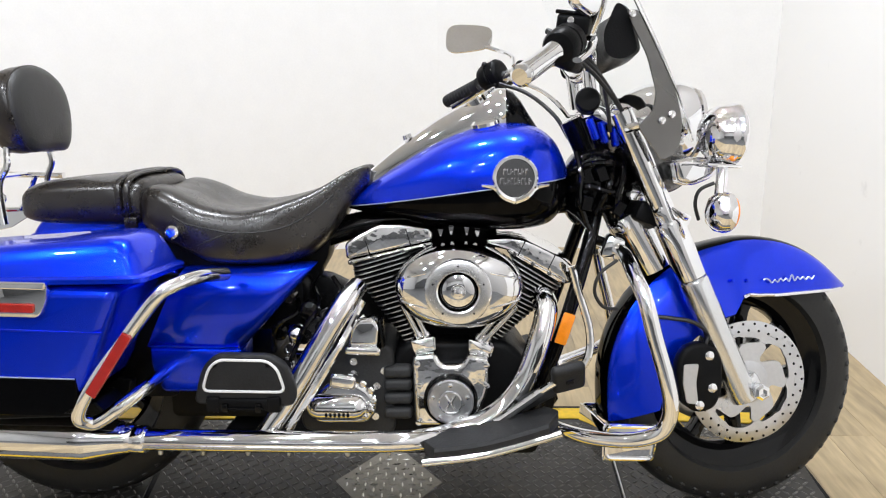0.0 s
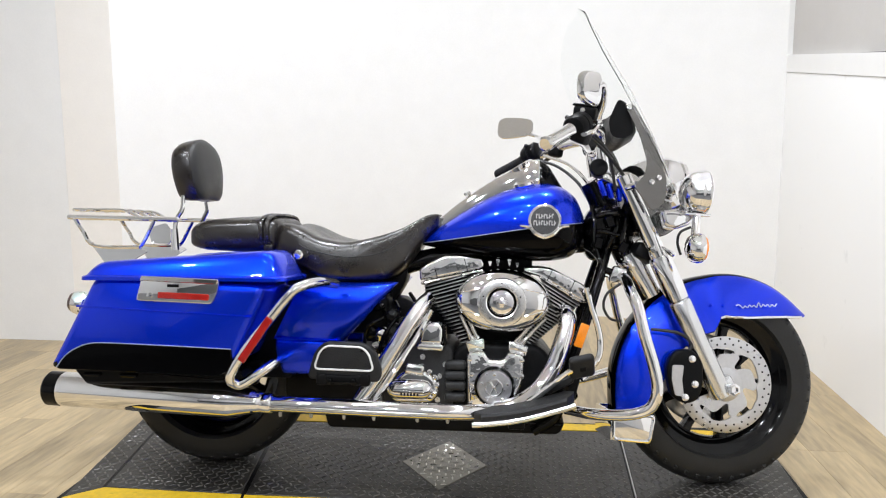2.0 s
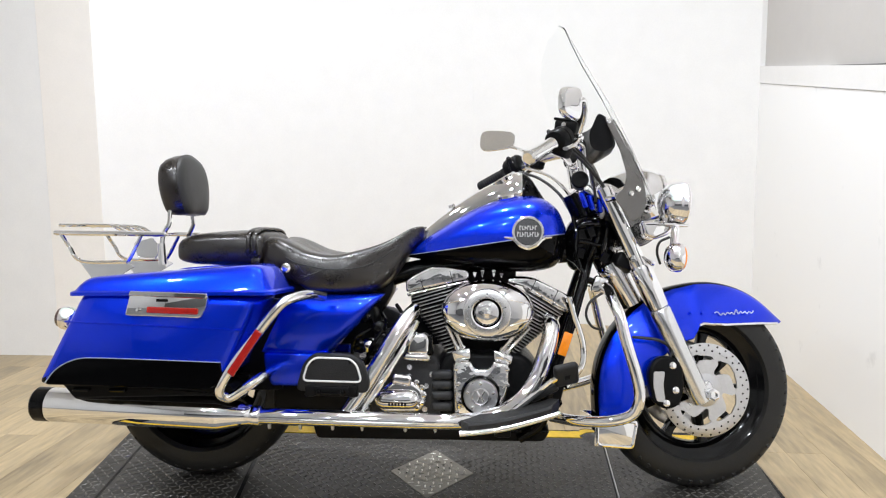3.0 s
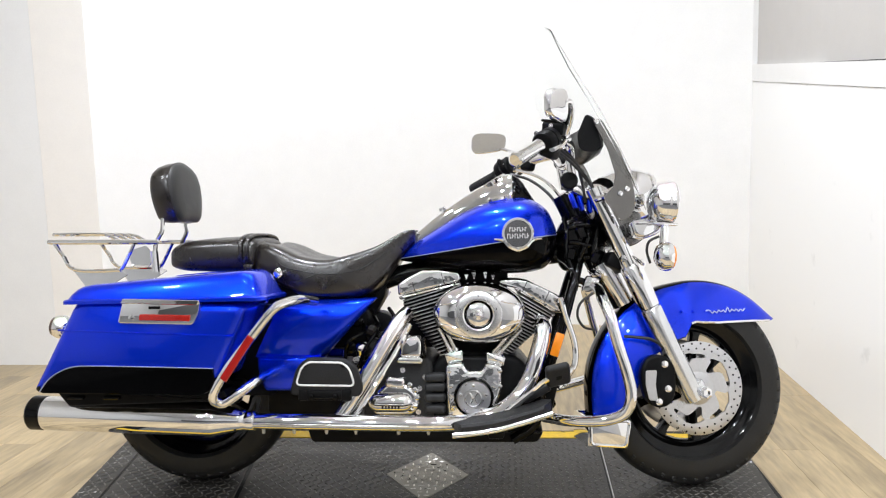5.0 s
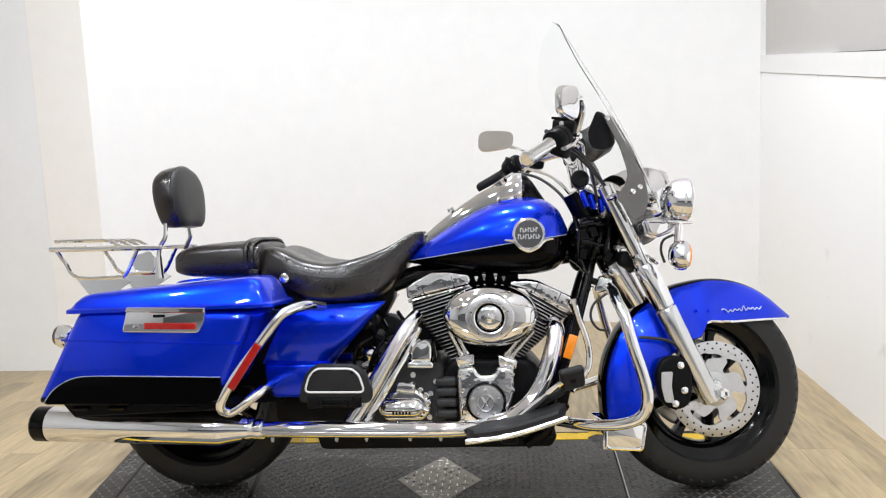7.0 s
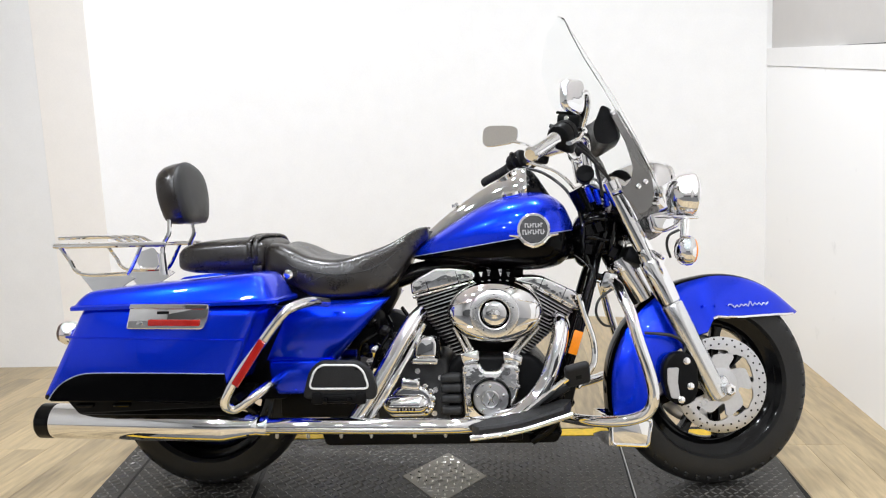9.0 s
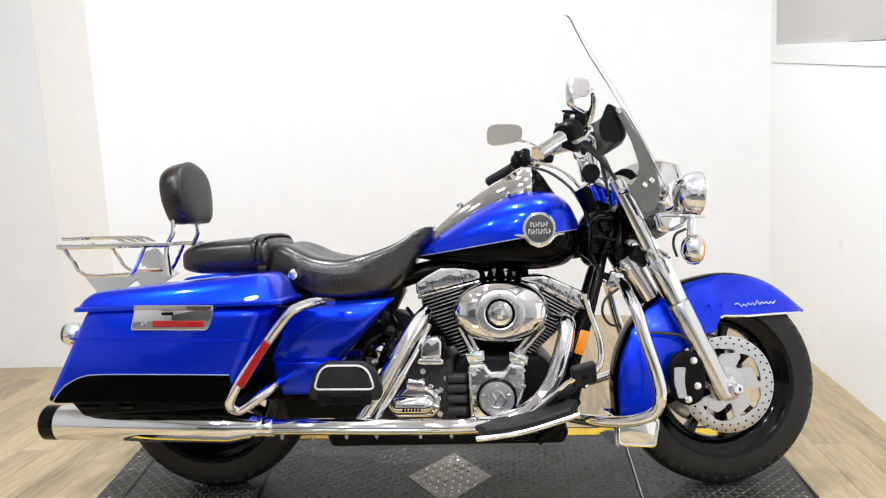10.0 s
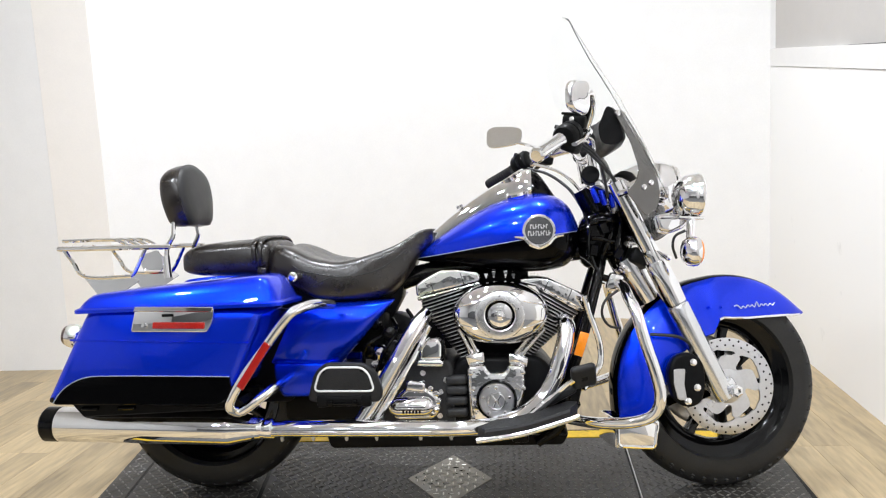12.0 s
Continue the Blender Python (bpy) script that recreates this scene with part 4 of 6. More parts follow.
# side covers
def side_cover(s):
    left = [(0.424, -0.560), (0.50, -0.520), (0.566, -0.486), (0.604, -0.468)]
    right = [(0.424, -0.342), (0.48, -0.288), (0.54, -0.234), (0.59, -0.190), (0.604, -0.178)]
    rings = []
    for k in range(29):
        v = k / 28
        v = 0.5 * v + 0.5 * math.sin(v * math.pi / 2)
        z = 0.424 + 0.180 * v
        x0, x1 = curve_at(left, z), curve_at(right, z) + 0.004
        top = max(0.0, (z - 0.545) / 0.059)
        face = 0.200 + 0.018 * math.sin(math.pi / 2 * min(1.0, (z - 0.424) / 0.115)) - 0.050 * (1 - math.sqrt(max(0.0, 1 - 0.96 * top * top)))
        row = []
        for i in range(25):
            u = math.sin(i / 24 * math.pi / 2)
            q = max(0.0, (u - 0.84) / 0.16)
            roll = 0.034 * (1 - math.sqrt(max(0.0, 1 - 0.97 * q * q)))
            row.append((x0 + (x1 - x0) * u, s * (face - 0.010 * (1 - u) ** 2 - roll), z))
        rings.append(row + [(x1 - 0.004, s * 0.10, z), (x0, s * 0.10, z)])
    c = part("side_cover", loft(rings), BLUE, bike, "deep blue metallic side cover", 40)
    part("lower_cover", slab(rounded([(-0.552, 0.426), (-0.340, 0.424), (-0.345, 0.318), (-0.528, 0.318), (-0.550, 0.38)], 0.012), s * 0.10, s * 0.203, 0.010, 3), BLUE, c)
    part("cover_crease", tube([(-0.550, s * 0.2015, 0.428), (-0.345, s * 0.2035, 0.426)], 0.0032, 6, smooth=False), BLUE, c)


side_cover(-1)
side_cover(1)


# exhaust
def exhaust(s):
    m = part("muffler", lathe([(0.026, 0), (0.031, 0.006), (0.034, 0.025), (0.047, 0.085), (0.051, 0.100), (0.052, 0.115), (0.052, 0.635), (0.049, 0.640)], (-0.55, s * 0.30, 0.250), (-1, 0, 0.031), 32), CHROME, bike, "long chrome muffler")
    part("end_cap", lathe([(0.052, 0), (0.0525, 0.004), (0.0525, 0.040), (0.048, 0.046), (0.039, 0.046), (0.037, 0.0)], (-1.188, s * 0.30, 0.2698), (-1, 0, 0.028), 32), BLACK_GLOSS, m, "black muffler end cap")
    part("clamp", lathe([(0.028, 0), (0.030, 0.003), (0.030, 0.035), (0.028, 0.038)], (-0.525, s * 0.30, 0.248), (-1, 0, 0), 24), CHROME, m)
    p = part("exhaust_pipe", tube([(-0.62, s * 0.30, 0.249), (-0.40, s * 0.30, 0.246), (-0.10, s * 0.29, 0.240), (0.06, s * 0.27, 0.236), (0.14, s * 0.21, 0.228)], 0.0235, 16), CHROME, bike, "chrome exhaust heat shield pipe")
    part("shield_seam", tube([(-0.61, s * 0.322, 0.245), (-0.40, s * 0.323, 0.242), (-0.10, s * 0.313, 0.236), (0.06, s * 0.29, 0.233)], 0.003, 6), STEEL, p)
    for x in (-0.505, -0.41, -0.31, -0.22, -0.09, 0.0):
        part("clamp_bolt", lathe([(0.0055, 0), (0.0055, 0.008 + 0.004 * math.sin(x * 60)), (0.003, 0.014)], (x, s * 0.285, 0.219), (0, 0, -1), 8), STEEL, p)


exhaust(-1)
exhaust(1)
header = part("front_header", tube([(0.338, -0.09, 0.525), (0.350, -0.13, 0.510), (0.348, -0.15, 0.480), (0.333, -0.165, 0.430), (0.305, -0.175, 0.355), (0.265, -0.19, 0.295), (0.205, -0.205, 0.250), (0.135, -0.21, 0.228)], 0.0265, 18), CHROME, bike, "chrome front exhaust header shield")
part("rear_header", tube([(-0.075, -0.16, 0.560), (-0.098, -0.20, 0.530), (-0.145, -0.225, 0.455), (-0.195, -0.245, 0.370), (-0.245, -0.262, 0.290), (-0.282, -0.275, 0.240)], [0.022, 0.0255, 0.0255, 0.0255, 0.024, 0.02], 18), CHROME, bike, "chrome rear exhaust header shield")
part("header_brace", tube([(-0.07, -0.15, 0.520), (-0.112, -0.195, 0.440), (-0.165, -0.235, 0.350), (-0.225, -0.262, 0.255)], 0.010, 10), CHROME, bike)

# engine
crank = part("crankcase", slab(rounded([(-0.02, 0.165), (0.28, 0.165), (0.335, 0.22), (0.335, 0.33), (0.27, 0.42), (0.02, 0.42), (-0.03, 0.33)], 0.04), -0.130, 0.130, 0.018, 3), BLACK_METAL, bike, "black wrinkle-finish crankcase")


def fin_plate(left, right, half, thick, shrink=1.0):
    """Rings of a rounded plate spanning two points of the side view."""
    (x0, z0), (x1, z1) = left, right
    m = Matrix.Translation(((x0 + x1) / 2, 0, (z0 + z1) / 2)) @ Matrix.Rotation(-math.atan2(z1 - z0, x1 - x0), 4, "Y")
    hw = math.hypot(x1 - x0, z1 - z0) / 2 * shrink
    lobes = [(hw * spow(math.cos(a), 0.38), half * spow(math.sin(a), 0.38)) for a in (2 * math.pi * i / 28 for i in range(28))]
    return [[m @ Vector((x * q, y * q, h)) for x, y in lobes] for h, q in ((-thick, 0.97), (-thick * 0.6, 1.0), (thick * 0.6, 1.0), (thick, 0.97))]


def between(a, b, u):
    return (a[0] + (b[0] - a[0]) * u, a[1] + (b[1] - a[1]) * u)


def cylinder(low, high, count, head_low, head_high, head_count, head, base, cover, bolts):
    """A finned barrel with its head and rocker box; low and high are the ends of the outermost fins."""
    pairs = [(between(low[0], high[0], k / (count - 1)), between(low[1], high[1], k / (count - 1))) for k in range(count)]
    cyl = part("cylinder", loft([fin_plate(a, b, 0.085, 0.003, 0.80)[1] for a, b in pairs]), BLACK_METAL, bike, "black finned air-cooled cylinder")
    tops = [(between(head_low[0], head_high[0], k / (head_count - 1)), between(head_low[1], head_high[1], k / (head_count - 1))) for k in range(head_count)]
    for kind, rows in (("fin", pairs), ("head_fin", tops)):
        for a, b in rows:
            fin = bmesh.new()
            faces = add_rings(fin, fin_plate(a, b, 0.112, 0.0024))
            for f in faces[28:56]:
                f.material_index = 1
            part(kind, fin, [BLACK_METAL, STEEL], cyl)
    part("cylinder_head", slab(rounded(head, 0.008), -0.095, 0.095, 0.008, 2), BLACK_METAL, cyl)
    rock = part("rocker_box", slab(rounded(base, 0.007), -0.107, 0.107, 0.006, 3), CHROME_CAST, cyl, "chrome rocker box")
    part("rocker_cover", slab(rounded(cover, 0.010), -0.108, 0.108, 0.008, 4), CHROME_CAST, rock)
    (ax, az), (ex, ez) = base[0], base[2]
    turn = -math.degrees(math.atan2(ez - az, ex - ax))
    for u in (0.24, 0.72):
        part("rocker_groove", box((0.003, 0.0016, 0.040), pose(ax + (ex - ax) * u, -0.1078, az + (ez - az) * u + 0.026, 0, turn, 0), 0.001, 1), BLACK_METAL, rock)
    for bx, bz in bolts:
        part("rocker_bolt", lathe([(0.0050, -0.004), (0.0050, 0.004), (0.003, 0.006)], (bx, -0.105, bz), (0, -1, 0), 10), CHROME, rock)
    return cyl


cylinder(((0.016, 0.414), (0.050, 0.424)), ((-0.083, 0.546), (0.010, 0.573)), 14,
         ((-0.099, 0.555), (0.040, 0.596)), ((-0.103, 0.588), (0.046, 0.631)), 4,
         [(-0.094, 0.550), (-0.097, 0.594), (0.07, 0.640), (0.07, 0.60), (0.0, 0.570)],
         [(-0.106, 0.594), (-0.110, 0.605), (0.090, 0.650), (0.094, 0.640)],
         [(-0.111, 0.608), (-0.114, 0.645), (-0.086, 0.664), (-0.034, 0.690), (0.017, 0.692), (0.088, 0.682), (0.092, 0.653)],
         ((-0.096, 0.6015), (-0.045, 0.613), (0.020, 0.628), (0.072, 0.640)))
cylinder(((0.214, 0.434), (0.250, 0.413)), ((0.288, 0.534), (0.352, 0.502)), 13,
         ((0.296, 0.548), (0.362, 0.512)), ((0.270, 0.612), (0.393, 0.537)), 5,
         [(0.275, 0.605), (0.385, 0.540), (0.36, 0.518), (0.29, 0.545)],
         [(0.262, 0.624), (0.267, 0.634), (0.406, 0.556), (0.402, 0.548), (0.382, 0.551)],
         [(0.214, 0.640), (0.216, 0.658), (0.268, 0.660), (0.304, 0.654), (0.392, 0.610), (0.420, 0.586), (0.417, 0.556), (0.406, 0.548), (0.268, 0.628)],
         ((0.280, 0.620), (0.322, 0.597), (0.360, 0.575), (0.394, 0.556)))
part("intake_manifold", slab(rounded([(0.045, 0.40), (0.235, 0.40), (0.275, 0.50), (0.25, 0.575), (0.06, 0.575), (0.02, 0.50)], 0.02), -0.070, 0.070, 0.01, 2), BLACK_METAL, bike, "black intake manifold between the cylinders")
mount = part("engine_bracket", slab(rounded([(0.07, 0.55), (0.235, 0.55), (0.245, 0.70), (0.06, 0.70)], 0.01), 0.02, 0.05, 0.004, 2), BLACK_METAL, bike, "black upper engine bracket")
# Added tabs stand in for bright glints between the cylinders.
for x, z, tall in ((0.108, 0.664, 0.016), (0.133, 0.668, 0.020), (0.170, 0.668, 0.022), (0.195, 0.662, 0.014)):
    part("glint_tab", loft([[(x - w, -0.062, z + u * tall), (x + w, -0.062, z + u * tall), (x + w, -0.050, z + u * tall), (x - w, -0.050, z + u * tall)] for u, w in ((-0.5, 0.0015), (0.0, 0.004), (0.5, 0.006))]), CHROME_CAST, mount, "small chrome tab added as a glint under the tank")
for x0, z0, x1, z1 in ((0.062, 0.425, 0.020, 0.505), (0.080, 0.425, 0.040, 0.510), (0.205, 0.415, 0.285, 0.500), (0.188, 0.418, 0.262, 0.508)):
    rod = part("pushrod_tube", tube([(x0, -0.135, z0), (x1, -0.130, z1)], 0.0072, 12, smooth=False), CHROME, crank, "chrome pushrod tube")
    part("pushrod_collar", tube([(x0, -0.135, z0 - 0.005), (x0 + (x1 - x0) * 0.20, -0.134, z0 + (z1 - z0) * 0.20)], 0.011, 12, smooth=False), CHROME, rod)
for outline in ([(0.039, 0.428), (0.098, 0.440), (0.100, 0.405), (0.049, 0.394)], [(0.172, 0.434), (0.233, 0.414), (0.226, 0.386), (0.172, 0.402)]):
    part("lifter_block", slab(rounded(outline, 0.006), -0.115, -0.160, 0.006, 2), CHROME_CAST, crank, "chrome lifter block")

cam_cover = part("cam_cover", slab(rounded([(0.044, 0.398), (0.100, 0.404), (0.112, 0.377), (0.160, 0.378), (0.171, 0.404), (0.221, 0.393), (0.220, 0.323), (0.190, 0.230), (0.049, 0.227)], 0.016), -0.125, -0.178, 0.012, 3), CHROME_CAST, bike, "chrome cam cover")
part("cam_cover_ring", lathe([(0.062, -0.178), (0.062, -0.186), (0.057, -0.190), (0.056, -0.180)], (0.132, 0, 0.296), (0, 1, 0), 40), BLACK_GLOSS, cam_cover)
timer = part("timer_cover", lathe([(0.053, 0.17), (0.053, 0.196), (0.049, 0.201), (0.030, 0.203), (0.028, 0.200), (0.001, 0.200)], (0.132, 0, 0.296), (0, -1, 0), 40), STEEL, cam_cover, "round polished timer cover")
for k in range(5):
    a = 2 * math.pi * (k + 0.25) / 5
    part("timer_bolt", lathe([(0.005, 0.198), (0.005, 0.206), (0.003, 0.207)], (0.132 + 0.041 * math.cos(a), 0, 0.296 + 0.041 * math.sin(a)), (0, -1, 0), 10), CHROME, timer)
part("timer_ring", lathe([(0.027, 0.199), (0.027, 0.204), (0.024, 0.205), (0.023, 0.199)], (0.132, 0, 0.296), (0, -1, 0), 32), CHROME, timer)
for s in (-1, 1):
    part("timer_emblem", tube([(0.132 + s * 0.012, -0.201, 0.314), (0.132 + s * 0.003, -0.203, 0.297), (0.132 + s * 0.010, -0.201, 0.280)], 0.0035, 8), CHROME, timer)
for bx, bz in ((0.056, 0.378), (0.214, 0.378), (0.058, 0.240), (0.205, 0.240), (0.062, 0.33), (0.214, 0.33)):
    part("cover_bolt", lathe([(0.007, 0.176), (0.007, 0.184), (0.004, 0.185)], (bx, 0, bz), (0, -1, 0), 10), CHROME, cam_cover)

# air cleaner
air = part("air_cleaner", lathe([(1.0, 0.115), (1.0, 0.165), (0.985, 0.178), (0.94, 0.190), (0.82, 0.203), (0.60, 0.210), (0.001, 0.211)], (0.152, 0, 0.556), (0, -1, 0), 56, scale=(0.096, 0.144), ref=(0, 0, 1)), CHROME, bike, "oval chrome air cleaner cover")
part("air_cleaner_band", lathe([(0.073, 0.204), (0.074, 0.214), (0.071, 0.221), (0.064, 0.2235), (0.048, 0.2235), (0.0445, 0.221), (0.0435, 0.208)], (0.152, 0, 0.556), (0, -1, 0), 56, caps=False), RING, air, "turned aluminium ring on the air cleaner")
part("air_cleaner_dish", lathe([(0.0440, 0.2190), (0.0425, 0.2150), (0.0385, 0.2118), (0.036, 0.2125), (0.030, 0.2150), (0.022, 0.2168), (0.0165, 0.2172), (0.0160, 0.2215), (0.0145, 0.2240), (0.0095, 0.2250), (0.0085, 0.2285), (0.006, 0.2300), (0.001, 0.2305)], (0.152, 0, 0.556), (0, -1, 0), 44, caps=False), CHROME, air, "hollow chrome centre of the air cleaner")
# Black ring puts the dish's edge shade into colour.
part("dish_shadow_ring", lathe([(0.0405, 0.2152), (0.0405, 0.2166), (0.0385, 0.2166), (0.0385, 0.2125)], (0.152, 0, 0.556), (0, -1, 0), 40, caps=False), BLACK_GLOSS, air, "black ring painting the shade round the chrome centre")
for k in range(5):
    a = 2 * math.pi * (k + 0.25) / 5
    part("ring_screw", lathe([(0.0022, 0.2234), (0.0022, 0.2246), (0.001, 0.225)], (0.152 + 0.058 * math.cos(a), 0, 0.556 + 0.058 * math.sin(a)), (0, -1, 0), 8), BLACK_METAL, air)
for sx in (-1, 1):
    for sz in (-1, 1):
        line = []
        for k in range(6):
            dx, dz = 0.070 + 0.066 * k / 5, 0.040 - 0.016 * k / 5
            q = math.hypot(dx / 0.144, dz / 0.096)
            line.append((0.152 + sx * dx, 0.0006 - curve_at([(0.0, 0.211), (0.60, 0.210), (0.82, 0.203), (0.94, 0.190), (0.985, 0.178)], q), 0.556 + sz * dz))
        part("cover_ridge", tube(line, 0.0022, 8), CHROME, air)
part("intake", box((0.14, 0.09, 0.10), pose(0.15, -0.06, 0.54), 0.02, 2), BLACK_METAL, bike, "black intake throttle body")

# transmission
trans = part("transmission", slab(rounded([(-0.225, 0.20), (0.0, 0.19), (0.0, 0.41), (-0.06, 0.43), (-0.16, 0.40), (-0.225, 0.32)], 0.03), -0.145, 0.14, 0.012, 3), CASE_GREY, bike, "charcoal transmission case")
tc = part("transmission_cover", slab(rounded([(-0.200, 0.262), (-0.170, 0.320), (-0.135, 0.345), (-0.085, 0.342), (-0.045, 0.315), (-0.035, 0.270), (-0.060, 0.238), (-0.175, 0.236)], 0.018), -0.14, -0.190, 0.014, 4), CHROME, bike, "chrome transmission end cover")
part("cover_barrel", lathe([(0.004, -0.070), (0.018, -0.067), (0.027, -0.058), (0.0305, -0.042), (0.0305, 0.042), (0.027, 0.056), (0.018, 0.065), (0.004, 0.068)], (-0.128, -0.190, 0.281), (1, 0, 0), 28, scale=(1.0, 0.8)), CHROME, tc, "bulging chrome barrel of the end cover")
part("cover_step", box((0.060, 0.030, 0.034), pose(-0.112, -0.190, 0.343, 0, 8, 0), 0.008, 3), CHROME_CAST, tc)
for k in range(6):
    part("cover_rib", box((0.006, 0.004, 0.010), pose(-0.150 + 0.010 * k, -0.2125, 0.270), 0.001, 1), BLACK_METAL, tc)
for a in (-70, -35, 0, 35, 70):
    part("cover_bolt", lathe([(0.008, 0.180), (0.008, 0.194), (0.005, 0.196)], (-0.078 + 0.034 * math.cos(radians(a)), 0, 0.297 + 0.042 * math.sin(radians(a))), (0, -1, 0), 10), CHROME, tc)
for bx, bz in ((-0.094, 0.375), (-0.041, 0.316), (-0.046, 0.242), (-0.023, 0.353), (-0.095, 0.345), (-0.185, 0.345)):
    part("case_bolt", lathe([(0.0095, 0.14), (0.0095, 0.150), (0.0085, 0.1515), (0.001, 0.1515)], (bx, 0, bz), (0, -1, 0), 14), RING, trans)
for z in (0.351, 0.320, 0.287, 0.251):
    part("case_rib", box((0.066, 0.07, 0.028), pose(0.008, -0.125, z), 0.010, 3), CASE_GREY, trans)
starter = part("starter", slab(rounded([(-0.104, 0.420), (-0.030, 0.418), (-0.026, 0.470), (-0.040, 0.487), (-0.078, 0.486), (-0.096, 0.462)], 0.012), -0.130, -0.182, 0.012, 4), CHROME, bike, "chrome starter end cap")
part("starter_foot", box((0.084, 0.12, 0.022), pose(-0.067, -0.128, 0.411, 0, 2, 0), 0.008, 3), CHROME, starter)
part("starter_strap", box((0.007, 0.058, 0.062), pose(-0.024, -0.152, 0.448, 0, -6, 0), 0.003, 2), BLACK_GLOSS, starter)
part("oil_spout", lathe([(0.017, 0), (0.017, 0.024), (0.021, 0.027), (0.021, 0.036), (0.018, 0.041), (0.010, 0.045), (0.001, 0.0465)], (-0.228, -0.14, 0.425), (0.15, -0.55, 0.82), 20), CHROME, bike, "chrome oil filler cap")
for x, y, z, r, metal in ((-0.242, -0.150, 0.405, 0.013, CHROME), (-0.252, -0.150, 0.366, 0.017, CHROME), (-0.217, -0.145, 0.358, 0.012, CHROME), (-0.184, -0.125, 0.447, 0.026, CASE_GREY), (-0.160, -0.118, 0.480, 0.014, CASE_GREY)):
    fitting = part("case_fitting", lathe([(r * 0.8, -0.03), (r, -0.004), (r, 0.008), (r * 0.86, 0.012), (r * 0.5, 0.012), (r * 0.46, 0.008), (0.001, 0.008)], (x, y, z), (0, -0.97, 0.2), 18), metal, bike, "round fitting on the gearcase")
    part("fitting_collar", lathe([(r * 1.15, -0.010), (r * 1.15, -0.006)], (x, y, z), (0, -0.97, 0.2), 6), STEEL, fitting)
# Filler plate, added to close the view behind the rear header with black.
part("engine_backing", slab(rounded([(-0.25, 0.38), (-0.06, 0.38), (-0.08, 0.45), (-0.13, 0.52), (-0.18, 0.545), (-0.26, 0.55)], 0.015), 0.0, 0.08, 0.006, 2), BLACK_METAL, bike, "black filler plate added to darken the space behind the engine")
part("starter_housing", slab(rounded([(-0.095, 0.425), (-0.005, 0.425), (-0.028, 0.475), (-0.060, 0.545), (-0.095, 0.555)], 0.012), 0.0, 0.07, 0.006, 2), BLACK_METAL, bike, "black casting behind the rear cylinder")
part("battery_box", box((0.17, 0.22, 0.13), pose(-0.295, 0, 0.50), 0.02, 2), BLACK_METAL, bike, "black frame and battery cover")
part("swingarm_block", box((0.26, 0.24, 0.16), pose(-0.42, 0, 0.30), 0.02, 2), BLACK_METAL, bike, "black swingarm and pivot casting")
part("engine_sump", slab(rounded([(-0.40, 0.135), (0.33, 0.140), (0.35, 0.18), (-0.42, 0.20)], 0.015), -0.13, 0.13, 0.01, 2), BLACK_METAL, bike, "black oil pan and lower frame")
for x, z, r in ((-0.19, 0.50, 0.022), (-0.235, 0.53, 0.016), (-0.16, 0.46, 0.018), (-0.26, 0.45, 0.02), (-0.205, 0.435, 0.014)):
    part("linkage_boss", lathe([(r, 0), (r, 0.03), (r * 0.6, 0.036)], (x, -0.135, z), (0, -1, 0), 14), BLACK_GLOSS, bike)
for k, pts in enumerate((((-0.19, -0.10, 0.54), (-0.17, -0.15, 0.51), (-0.20, -0.18, 0.46), (-0.24, -0.15, 0.38)), ((-0.14, -0.12, 0.57), (-0.12, -0.15, 0.54), (-0.15, -0.17, 0.49), (-0.17, -0.14, 0.42)), ((-0.24, -0.10, 0.54), (-0.215, -0.16, 0.50), (-0.26, -0.19, 0.47), (-0.28, -0.15, 0.40)))):
    part("hose", tube(pts, 0.006, 8), BLACK_GLOSS, bike, "black hose")

# frame
for s in (-1, 1):
    part("frame_downtube", tube([(0.475, s * 0.05, 0.72), (0.450, s * 0.10, 0.640), (0.405, s * 0.125, 0.490), (0.345, s * 0.130, 0.310), (0.320, s * 0.130, 0.20), (0.25, s * 0.13, 0.15)], 0.0165, 12), BLACK_GLOSS, bike, "black frame downtube")
part("backbone", tube([(0.46, 0, 0.74), (0.1, 0, 0.70), (-0.12, 0, 0.67), (-0.30, 0, 0.60)], 0.032, 14), BLACK_GLOSS, bike, "black frame backbone")
part("steering_head", tube([(0.555, 0, 0.665), (0.43, 0, 0.93)], 0.040, 18, smooth=False), BLACK_GLOSS, bike, "black steering head")
part("head_gusset", slab(rounded([(0.405, 0.70), (0.402, 0.80), (0.420, 0.842), (0.470, 0.862), (0.525, 0.845), (0.562, 0.770), (0.548, 0.712), (0.470, 0.700), (0.430, 0.672)], 0.02), -0.062, 0.062, 0.030, 4), BLACK_GLOSS, bike, "black cover below the steering head")
for pts in (((0.405, -0.06, 0.80), (0.45, -0.085, 0.822), (0.50, -0.088, 0.826), (0.54, -0.06, 0.82)), ((0.46, -0.07, 0.69), (0.485, -0.09, 0.75), (0.50, -0.09, 0.79), (0.505, -0.07, 0.84)), ((0.41, -0.06, 0.72), (0.435, -0.088, 0.70), (0.46, -0.10, 0.66), (0.455, -0.11, 0.62)), ((0.425, -0.06, 0.85), (0.432, -0.090, 0.80), (0.428, -0.095, 0.75), (0.445, -0.095, 0.69)), ((0.530, -0.05, 0.85), (0.528, -0.088, 0.80), (0.515, -0.092, 0.745), (0.52, -0.07, 0.70)), ((0.410, -0.07, 0.765), (0.455, -0.094, 0.772), (0.50, -0.094, 0.760), (0.55, -0.06, 0.765))):
    part("wiring_loom", tube(pts, 0.0075, 8), BLACK_GLOSS, bike, "black wiring loom")
